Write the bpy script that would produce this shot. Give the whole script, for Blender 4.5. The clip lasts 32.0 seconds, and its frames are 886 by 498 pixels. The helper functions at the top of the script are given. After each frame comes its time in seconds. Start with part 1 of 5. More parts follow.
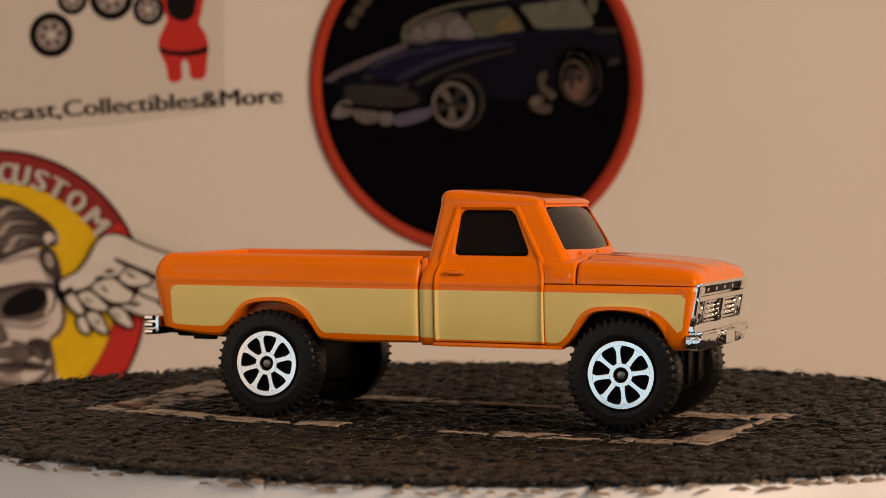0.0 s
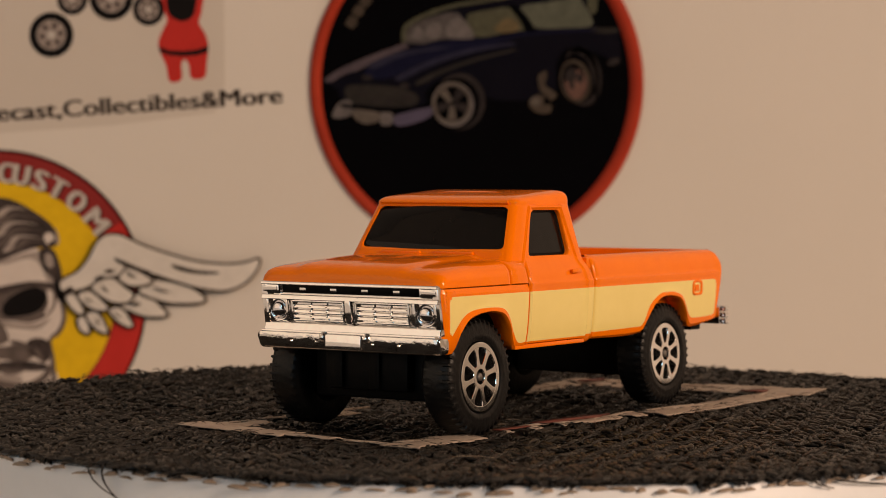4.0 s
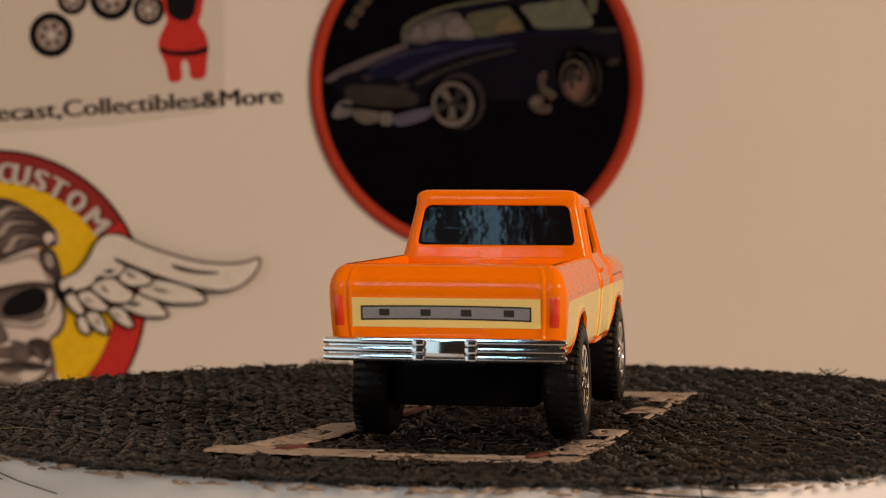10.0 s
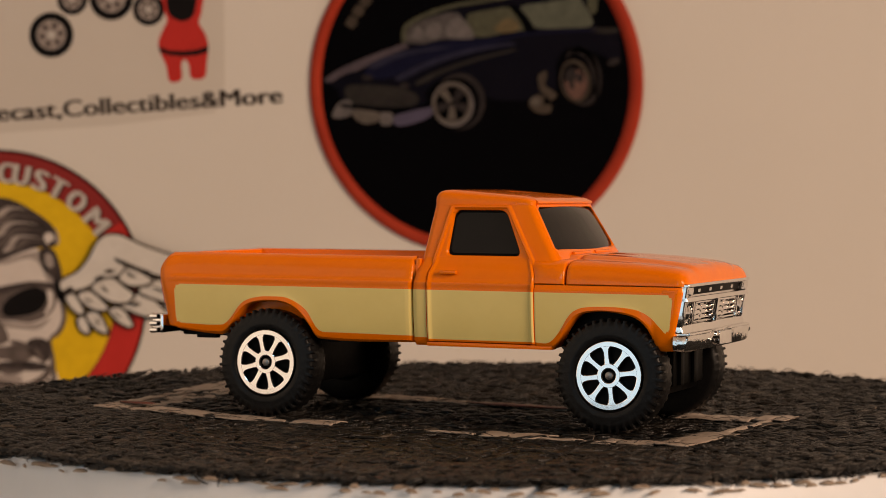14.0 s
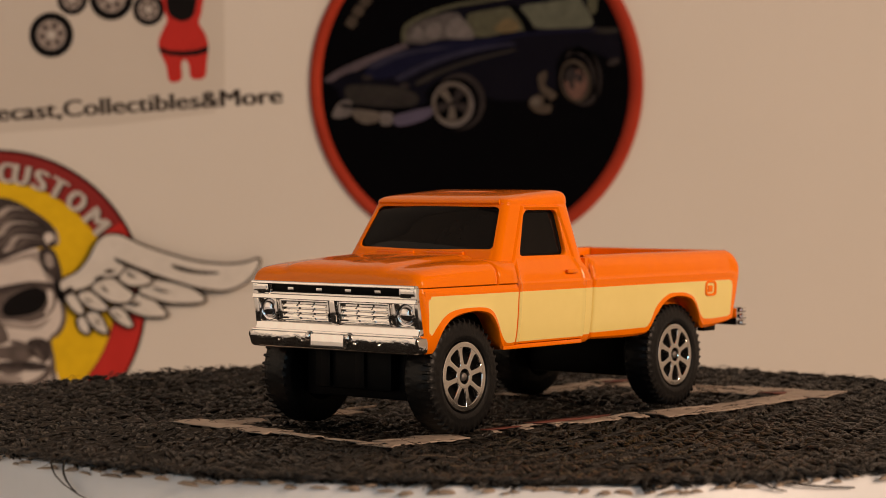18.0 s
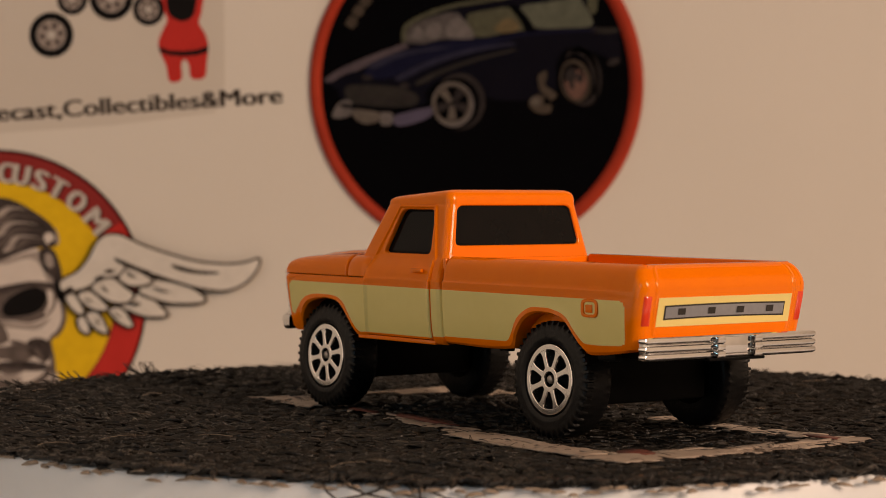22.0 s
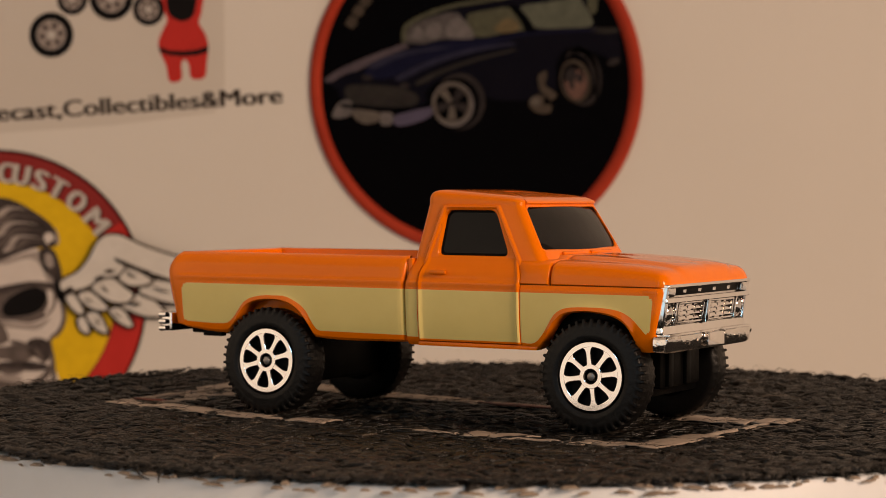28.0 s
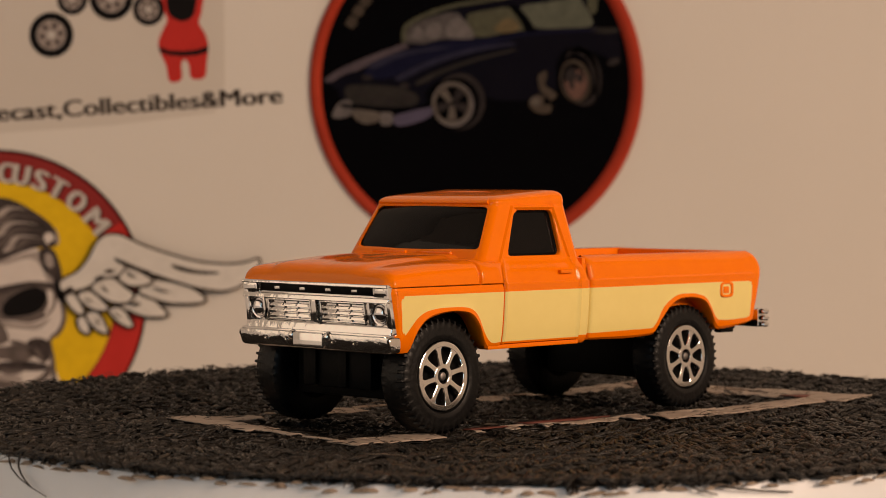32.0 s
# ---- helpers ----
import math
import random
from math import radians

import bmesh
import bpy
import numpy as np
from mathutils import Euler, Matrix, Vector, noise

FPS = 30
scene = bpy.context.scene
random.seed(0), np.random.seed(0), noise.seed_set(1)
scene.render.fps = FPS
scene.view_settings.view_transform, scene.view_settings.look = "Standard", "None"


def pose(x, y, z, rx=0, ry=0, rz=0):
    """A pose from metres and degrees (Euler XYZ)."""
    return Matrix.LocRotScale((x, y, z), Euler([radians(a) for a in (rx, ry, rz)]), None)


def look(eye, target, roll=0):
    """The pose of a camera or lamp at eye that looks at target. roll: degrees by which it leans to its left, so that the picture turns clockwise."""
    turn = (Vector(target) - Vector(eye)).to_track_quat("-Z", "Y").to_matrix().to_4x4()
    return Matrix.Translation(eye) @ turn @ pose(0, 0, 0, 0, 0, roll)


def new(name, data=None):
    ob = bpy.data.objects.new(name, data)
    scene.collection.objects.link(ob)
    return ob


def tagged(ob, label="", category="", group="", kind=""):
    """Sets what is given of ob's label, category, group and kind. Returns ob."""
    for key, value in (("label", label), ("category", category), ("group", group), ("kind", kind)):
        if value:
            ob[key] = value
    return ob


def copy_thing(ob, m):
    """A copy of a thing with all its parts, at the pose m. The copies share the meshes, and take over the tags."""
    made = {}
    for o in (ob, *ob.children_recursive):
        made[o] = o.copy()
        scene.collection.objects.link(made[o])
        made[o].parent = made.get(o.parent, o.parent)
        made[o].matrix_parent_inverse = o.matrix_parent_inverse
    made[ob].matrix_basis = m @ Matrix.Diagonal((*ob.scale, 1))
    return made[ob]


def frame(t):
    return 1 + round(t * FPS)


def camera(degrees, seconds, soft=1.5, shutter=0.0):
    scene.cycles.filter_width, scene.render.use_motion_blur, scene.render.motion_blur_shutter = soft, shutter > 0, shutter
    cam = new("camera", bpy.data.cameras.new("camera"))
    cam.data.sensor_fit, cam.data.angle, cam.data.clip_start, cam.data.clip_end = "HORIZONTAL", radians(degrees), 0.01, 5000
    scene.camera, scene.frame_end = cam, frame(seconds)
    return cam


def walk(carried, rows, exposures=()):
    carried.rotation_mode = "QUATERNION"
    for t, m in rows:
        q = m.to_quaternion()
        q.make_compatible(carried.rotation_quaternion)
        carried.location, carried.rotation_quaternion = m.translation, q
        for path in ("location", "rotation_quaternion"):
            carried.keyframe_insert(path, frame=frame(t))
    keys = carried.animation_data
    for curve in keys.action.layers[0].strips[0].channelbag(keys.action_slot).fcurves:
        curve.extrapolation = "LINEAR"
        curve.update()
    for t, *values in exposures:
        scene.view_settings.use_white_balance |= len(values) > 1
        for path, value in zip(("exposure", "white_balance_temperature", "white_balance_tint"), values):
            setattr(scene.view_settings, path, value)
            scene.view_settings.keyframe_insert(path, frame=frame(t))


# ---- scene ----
MM = 0.001
cam = camera(22.97, 32.0, soft=0.8)
EYE = (-0.00695, -0.3024, 0.03106)
VIEW = look(EYE, (-0.00695, -0.3024 + math.cos(radians(1.537)), 0.03106 - math.sin(radians(1.537))), 0.208)
walk(cam, [(0.0, VIEW), (32.0, VIEW)])
# the lens is focused on the truck, so that the wall behind is soft
cam.data.dof.use_dof = True
cam.data.dof.focus_distance = 0.282
cam.data.dof.aperture_fstop = 48.0

# ---- light: a warm room lamp, a bluish window, a dim room ----
scene.view_settings.exposure = 0.0
world = bpy.data.worlds.new("room_air")
scene.world = world
world.use_nodes = True
world.node_tree.nodes["Background"].inputs[0].default_value = (0.9, 0.75, 0.6, 1)
world.node_tree.nodes["Background"].inputs[1].default_value = 0.02


def area_lamp(name, eye, target, width, height, watts, colour):
    data = bpy.data.lights.new(name, "AREA")
    data.shape, data.size, data.size_y = "RECTANGLE", width, height
    data.energy, data.color = watts, colour
    ob = new(name, data)
    ob.matrix_basis = look(eye, target)
    return ob


def globe_lamp(name, place, radius, watts, colour):
    data = bpy.data.lights.new(name, "POINT")
    data.shadow_soft_size, data.energy, data.color = radius, watts, colour
    ob = new(name, data)
    ob.location = place
    return ob


globe_lamp("room_lamp", (1.14, -1.06, 0.64), 0.30, 98.0, (1.0, 0.705, 0.505))
area_lamp("window_light", (-0.83, -1.20, -0.02), (0, 0, -0.02), 0.54, 0.62, 0.84, (0.40, 0.78, 1.0))
area_lamp("window_light_upper", (-0.53, -1.42, 0.58), (0, 0, 0.02), 0.24, 0.42, 2.6, (0.42, 0.76, 1.0))
# added fill from the west, standing in for a pale lit surface there
area_lamp("left_fill_light", (-1.10, -0.46, 0.08), (0, -0.50, 0.08), 1.26, 1.16, 2.65, (1.0, 0.79, 0.59))


# ---- materials ----
def material(name, base, rough=0.5, metal=0.0, second=None, scale=200.0, mix=0.5, bump=0.0, bump_scale=800.0,
             coat=0.0, random_value=0.0, specular=0.5):
    m = bpy.data.materials.new(name)
    m.use_nodes = True
    nt = m.node_tree
    b = nt.nodes["Principled BSDF"]
    b.inputs["Base Color"].default_value = (*base, 1)
    b.inputs["Roughness"].default_value = rough
    b.inputs["Metallic"].default_value = metal
    b.inputs["Specular IOR Level"].default_value = specular
    b.inputs["Coat Weight"].default_value = coat
    b.inputs["Coat Roughness"].default_value = 0.06
    tc = nt.nodes.new("ShaderNodeTexCoord")
    if second:
        n = nt.nodes.new("ShaderNodeTexNoise")
        n.inputs["Scale"].default_value = scale
        n.inputs["Detail"].default_value = 6
        n.inputs["Roughness"].default_value = 0.65
        nt.links.new(tc.outputs["Object"], n.inputs["Vector"])
        ramp = nt.nodes.new("ShaderNodeValToRGB")
        ramp.color_ramp.elements[0].position = 0.5 - 0.4 * mix
        ramp.color_ramp.elements[1].position = 0.5 + 0.4 * mix
        ramp.color_ramp.elements[0].color = (*base, 1)
        ramp.color_ramp.elements[1].color = (*second, 1)
        nt.links.new(n.outputs["Fac"], ramp.inputs["Fac"])
        out = ramp.outputs["Color"]
        if random_value:
            info = nt.nodes.new("ShaderNodeNewGeometry")
            hsv = nt.nodes.new("ShaderNodeHueSaturation")
            mr = nt.nodes.new("ShaderNodeMapRange")
            mr.inputs["To Min"].default_value = 1 - random_value
            mr.inputs["To Max"].default_value = 1 + random_value
            nt.links.new(info.outputs["Random Per Island"], mr.inputs["Value"])
            nt.links.new(mr.outputs[0], hsv.inputs["Value"])
            nt.links.new(out, hsv.inputs["Color"])
            out = hsv.outputs["Color"]
        nt.links.new(out, b.inputs["Base Color"])
    if bump:
        n2 = nt.nodes.new("ShaderNodeTexNoise")
        n2.inputs["Scale"].default_value = bump_scale
        n2.inputs["Detail"].default_value = 4
        nt.links.new(tc.outputs["Object"], n2.inputs["Vector"])
        bp = nt.nodes.new("ShaderNodeBump")
        bp.inputs["Strength"].default_value = bump
        bp.inputs["Distance"].default_value = 0.0004
        nt.links.new(n2.outputs["Fac"], bp.inputs["Height"])
        nt.links.new(bp.outputs["Normal"], b.inputs["Normal"])
    return m


M_WALL = material("wall_paint", (0.535, 0.493, 0.437), 0.75, second=(0.575, 0.528, 0.472), scale=9, mix=0.9, bump=0.12, bump_scale=500)
M_SIDE = material("room_wall_paint", (0.72, 0.67, 0.60), 0.8, second=(0.76, 0.71, 0.64), scale=3)
# the ceiling's lack of light is put into its base colour
M_ROOM = material("ceiling_shade", (0.035, 0.03, 0.027), 0.8, second=(0.045, 0.04, 0.035), scale=3)
# near-black colour stands in for shade on the room's unlit side
M_DARKROOM = material("dark_room_shade", (0.014, 0.012, 0.010), 0.8, second=(0.02, 0.017, 0.015), scale=3)
M_TABLE = material("white_laminate", (0.75, 0.75, 0.76), 0.35, second=(0.7, 0.7, 0.7), scale=30, bump=0.03)
M_PLASTIC_W = material("white_plastic", (0.72, 0.74, 0.76), 0.4, second=(0.66, 0.68, 0.70), scale=60, bump=0.05)
M_ORANGE = material("orange_enamel", (0.93, 0.205, 0.0012), 0.085, second=(0.90, 0.188, 0.0015), scale=300, bump=0.15, bump_scale=330, coat=0.0, specular=0.23)
M_CREAM = material("cream_enamel", (0.87, 0.71, 0.262), 0.2, second=(0.84, 0.68, 0.245), scale=250, bump=0.05, bump_scale=400, specular=0.16)
M_CHROME = material("bright_chrome", (0.88, 0.87, 0.86), 0.09, 1.0, second=(0.80, 0.79, 0.78), scale=900, bump=0.02, bump_scale=400)
M_CHROME_CAST = material("cast_chrome", (0.88, 0.87, 0.86), 0.07, 1.0, second=(0.80, 0.79, 0.78), scale=900, bump=0.28, bump_scale=480)
M_CHROME_PITTED = material("pitted_chrome", (0.86, 0.85, 0.84), 0.07, 1.0, second=(0.72, 0.71, 0.70), scale=900, bump=0.45, bump_scale=560)
M_LENS = material("dark_lens_chrome", (0.80, 0.79, 0.80), 0.05, 1.0, second=(0.70, 0.70, 0.72), scale=900)
M_CHROME_RIM = material("wheel_chrome", (0.93, 0.92, 0.91), 0.105, 1.0, second=(0.84, 0.83, 0.82), scale=700, bump=0.03, bump_scale=300)
M_GLASS = material("smoked_glass", (0.004, 0.004, 0.0045), 0.06, second=(0.006, 0.0055, 0.0055), scale=200, bump=0.3, bump_scale=95, specular=0.14)
M_BLACK = material("black_plastic", (0.0016, 0.0016, 0.0018), 0.45, second=(0.0028, 0.0028, 0.0028), scale=400, bump=0.1, specular=0.07)
M_RUBBER = material("tyre_rubber", (0.0035, 0.0035, 0.0038), 0.42, second=(0.006, 0.0058, 0.0058), scale=700, bump=0.2, bump_scale=1500, specular=0.22)
M_RED = material("tail_lamp_red", (0.80, 0.06, 0.018), 0.25, second=(0.74, 0.05, 0.015), scale=900, coat=0.4)
M_GREY = material("grey_print", (0.36, 0.37, 0.40), 0.3, 0.4, second=(0.31, 0.32, 0.35), scale=900)
M_INK = material("black_print", (0.02, 0.018, 0.016), 0.5, second=(0.028, 0.025, 0.022), scale=900)
M_JUTE = material("black_jute", (0.0008, 0.0006, 0.0004), 0.37, second=(0.0095, 0.0068, 0.0045), scale=420, mix=0.35, bump=1.0, bump_scale=1500, specular=0.4, random_value=0.9)
# for a few paler strands: lighter fibre, and glints put into the colour
M_JUTE_PALER = material("paler_jute", (0.022, 0.017, 0.012), 0.4, second=(0.060, 0.047, 0.034), scale=400, mix=0.7, bump=0.8, bump_scale=2000, specular=0.4, random_value=0.5)
M_JUTE_LOW = material("black_jute_backing", (0.002, 0.002, 0.002), 0.8, second=(0.004, 0.0036, 0.003), scale=600, specular=0.1)
M_STEEL = material("dull_steel", (0.35, 0.33, 0.31), 0.42, 1.0, second=(0.25, 0.23, 0.22), scale=1500)
M_RUST = material("rust_red_stain", (0.16, 0.035, 0.02), 0.6, second=(0.07, 0.02, 0.014), scale=700, mix=0.8, bump=0.3)
M_FIBRE = material("jute_fibre", (0.006, 0.005, 0.004), 0.7, second=(0.035, 0.028, 0.021), scale=300, mix=0.6, random_value=0.6)
M_TAN = material("pale_jute", (0.36, 0.29, 0.22), 0.8, second=(0.20, 0.145, 0.105), scale=900, mix=0.7, bump=0.5, bump_scale=2500)
M_TAPE = material("worn_pale_tape", (0.44, 0.37, 0.30), 0.6, second=(0.27, 0.20, 0.16), scale=420, mix=0.7, bump=0.4, bump_scale=1200)


# ---- building helpers ----
def part(name, bm, mat, parent=None, label="", smooth=True):
    me = bpy.data.meshes.new(name)
    bm.normal_update()
    bm.to_mesh(me)
    bm.free()
    for m in (mat if isinstance(mat, (list, tuple)) else (mat,)):
        me.materials.append(m)
    for p in me.polygons:
        p.use_smooth = smooth
    ob = new(name, me)
    if parent is not None:
        ob.parent = parent
    return tagged(ob, label)


def autosmooth(ob, angle=35):
    me = ob.data
    bm = bmesh.new()
    bm.from_mesh(me)
    for e in bm.edges:
        if len(e.link_faces) == 2 and e.calc_face_angle(0) > radians(angle):
            e.smooth = False
    bm.to_mesh(me)
    bm.free()
    return ob


def box_bm(x0, x1, y0, y1, z0, z1, bevel=0.0, seg=2, bm=None):
    own = bm is None
    b = bmesh.new()
    m = Matrix.LocRotScale(((x0 + x1) / 2, (y0 + y1) / 2, (z0 + z1) / 2), None, (abs(x1 - x0), abs(y1 - y0), abs(z1 - z0)))
    bmesh.ops.create_cube(b, size=1, matrix=m)
    if bevel:
        bmesh.ops.bevel(b, geom=b.edges[:], offset=bevel, segments=seg, affect="EDGES", profile=0.6)
    if own:
        return b
    tmp = bpy.data.meshes.new("tmp")
    b.to_mesh(tmp)
    b.free()
    bm.from_mesh(tmp)
    bpy.data.meshes.remove(tmp)
    return bm


def grid_bm(points, mats=None, close_u=False, bm=None):
    """A quad sheet from rows of points; mats(i, j) gives the material slot of the face."""
    bm = bm or bmesh.new()
    rows = [[bm.verts.new(p) for p in row] for row in points]
    n, m = len(rows), len(rows[0])
    for i in range(n if close_u else n - 1):
        a, b = rows[i], rows[(i + 1) % n]
        for j in range(m - 1):
            try:
                f = bm.faces.new((a[j], a[j + 1], b[j + 1], b[j]))
            except ValueError:
                continue
            if mats:
                f.material_index = mats(i, j)
    return bm


def lathe_bm(profile, n, centre=(0, 0, 0), axis="y", bm=None):
    """Turns (radius, along) pairs about an axis through centre."""
    bm = bm or bmesh.new()
    rows = []
    for k in range(n):
        a = 2 * math.pi * k / n
        c, s = math.cos(a), math.sin(a)
        row = []
        for r, h in profile:
            v = (r * c, h, r * s) if axis == "y" else (r * c, r * s, h) if axis == "z" else (h, r * c, r * s)
            row.append((v[0] + centre[0], v[1] + centre[1], v[2] + centre[2]))
        rows.append(row)
    grid_bm(rows, close_u=True, bm=bm)
    return bm


def poly_bm(outline, z0, z1, plane="xz", bm=None):
    """A flat plate with thickness: outline in one plane, from z0 to z1 along the third axis."""
    bm = bm or bmesh.new()

    def at(p, h):
        return (p[0], h, p[1]) if plane == "xz" else (p[0], p[1], h) if plane == "xy" else (h, p[0], p[1])
    a = [bm.verts.new(at(p, z0)) for p in outline]
    b = [bm.verts.new(at(p, z1)) for p in outline]
    bm.faces.new(a)
    bm.faces.new(b[::-1])
    k = len(a)
    for i in range(k):
        bm.faces.new((a[i], b[i], b[(i + 1) % k], a[(i + 1) % k]))
    bmesh.ops.recalc_face_normals(bm, faces=bm.faces[:])
    return bm


def ellipse(cx, cy, rx, ry, n=40, turn=0.0, a0=0.0, a1=360.0):
    out = []
    full = abs(a1 - a0) >= 360
    for k in range(n):
        a = radians(a0 + (a1 - a0) * k / (n if full else n - 1))
        x, y = rx * math.cos(a), ry * math.sin(a)
        c, s = math.cos(radians(turn)), math.sin(radians(turn))
        out.append((cx + c * x - s * y, cy + s * x + c * y))
    return out


def lerp_table(table, x):
    for (a, u), (b, v) in zip(table, table[1:]):
        if a <= x <= b:
            return u + (v - u) * (x - a) / (b - a) if b > a else v
    return table[0][1] if x < table[0][0] else table[-1][1]


# ---- the turning: one revolution takes 13.8 s ----
def heading(t):
    return -19.376 - 26.0774 * t - 0.0038763 * (t - 16) ** 2


def turn_rows(local):
    return [(k * 0.5, pose(0, 0, 0, 0, 0, heading(k * 0.5)) @ local) for k in range(65)]


# ---- the room ----
def wall_box(name, x0, x1, y0, y1, z0, z1, mat, label):
    ob = part(name, box_bm(x0, x1, y0, y1, z0, z1), mat, smooth=False)
    return tagged(ob, label, "wall", kind="structure")


WALL_Y = 0.20
TABLE_Z = -0.034
tagged(part("wall_north", box_bm(-1.15, 0.5, WALL_Y, WALL_Y + 0.1, -0.75, 1.9), M_WALL, smooth=False), "warm off-white painted wall with stickers on it", "wall", kind="structure")
# added, unseen: the near wall ends early to keep bright wall from reflections
wall_box("wall_added_return", 0.4, 0.5, WALL_Y + 0.1, 1.3, -0.75, 1.9, M_SIDE, "unseen return wall, added so that reflections find no lit wall")
wall_box("wall_added_far", 0.4, 3.0, 1.3, 1.4, -0.75, 1.9, M_SIDE, "unseen far wall, added to close the room behind the return")
wall_box("wall_east", 3.0, 3.1, -2.6, 1.4, -0.75, 1.9, M_SIDE, "plain painted side wall of the room")
wall_box("wall_west", -1.25, -1.15, -2.6, 0.3, -0.75, 1.9, M_SIDE, "plain painted side wall of the room")
wall_box("wall_south", -1.25, 3.1, -2.7, -2.6, -0.75, 1.9, M_DARKROOM, "wall behind the camera, its shade put in as near-black colour")
tagged(part("ceiling", box_bm(-1.25, 3.1, -2.7, 1.4, 1.9, 2.0), M_ROOM, smooth=False), "plain ceiling, coloured near black in place of shade", "ceiling", kind="structure")
tagged(part("floor", box_bm(-1.25, 3.1, -2.7, 1.4, -0.85, -0.75), M_DARKROOM, smooth=False), "dark floor under the table", "floor", kind="structure")

table = tagged(part("table", box_bm(-0.6, 0.6, -0.25, WALL_Y - 0.004, TABLE_Z - 0.025, TABLE_Z, 0.003), M_TABLE, smooth=False), "white laminate table against the wall", "table")
for lx in (-0.55, 0.55):
    for ly in (-0.21, 0.15):
        part("leg", box_bm(lx - 0.02, lx + 0.02, ly - 0.02, ly + 0.02, -0.75, TABLE_Z - 0.025, 0.002), M_TABLE, table, smooth=False)


# ---- turntable, mat and tape ----
def scaled(bm):
    bmesh.ops.transform(bm, matrix=Matrix.Scale(MM, 4), verts=bm.verts[:])
    return bm


def mpart(name, bm, mat, parent=None, label="", smooth=True, sharp=35):
    """A part drawn in millimetres."""
    ob = part(name, scaled(bm), mat, parent, label, smooth)
    return autosmooth(ob, sharp) if smooth and sharp else ob


def mesh_part(name, verts, faces, mat, parent=None, label="", smooth=True, slots=None):
    me = bpy.data.meshes.new(name)
    me.from_pydata((np.asarray(verts) * MM).tolist(), [], faces)
    for m in (mat if isinstance(mat, (list, tuple)) else (mat,)):
        me.materials.append(m)
    me.polygons.foreach_set("use_smooth", [smooth] * len(me.polygons))
    if slots is not None:
        me.polygons.foreach_set("material_index", slots)
    ob = new(name, me)
    if parent is not None:
        ob.parent = parent
    return tagged(ob, label)


turntable = new("turntable")
tagged(turntable, "white plastic motorised display turntable on the table", "turntable")
mpart("base", lathe_bm([(0, -34), (70, -34), (72, -32.5), (72, -15.4), (71, -14.2), (0, -14.2)], 96, axis="z"), M_PLASTIC_W, turntable)
platter = mpart("platter", lathe_bm([(0, -13.6), (74, -13.6), (76, -13.2), (76.6, -12.4), (76.6, -0.5), (76.3, 0.1), (75.8, 0.32), (70, 0.0), (35, -1.6), (0, -1.6)], 160, axis="z"), M_PLASTIC_W, turntable)

MAT_R = 77.4


def mat_height(r):
    s = min(1.0, max(0.0, (r - 35) / 38.0))
    return -0.55 + 1.30 * s


def mat_edge(a):
    """The mat's radius towards an angle: it has spread on one side."""
    d = (math.degrees(a) - 205 + 180) % 360 - 180
    return MAT_R + 1.1 * math.exp(-(d / 48) ** 2) + 0.25 * math.sin(5 * a + 1)


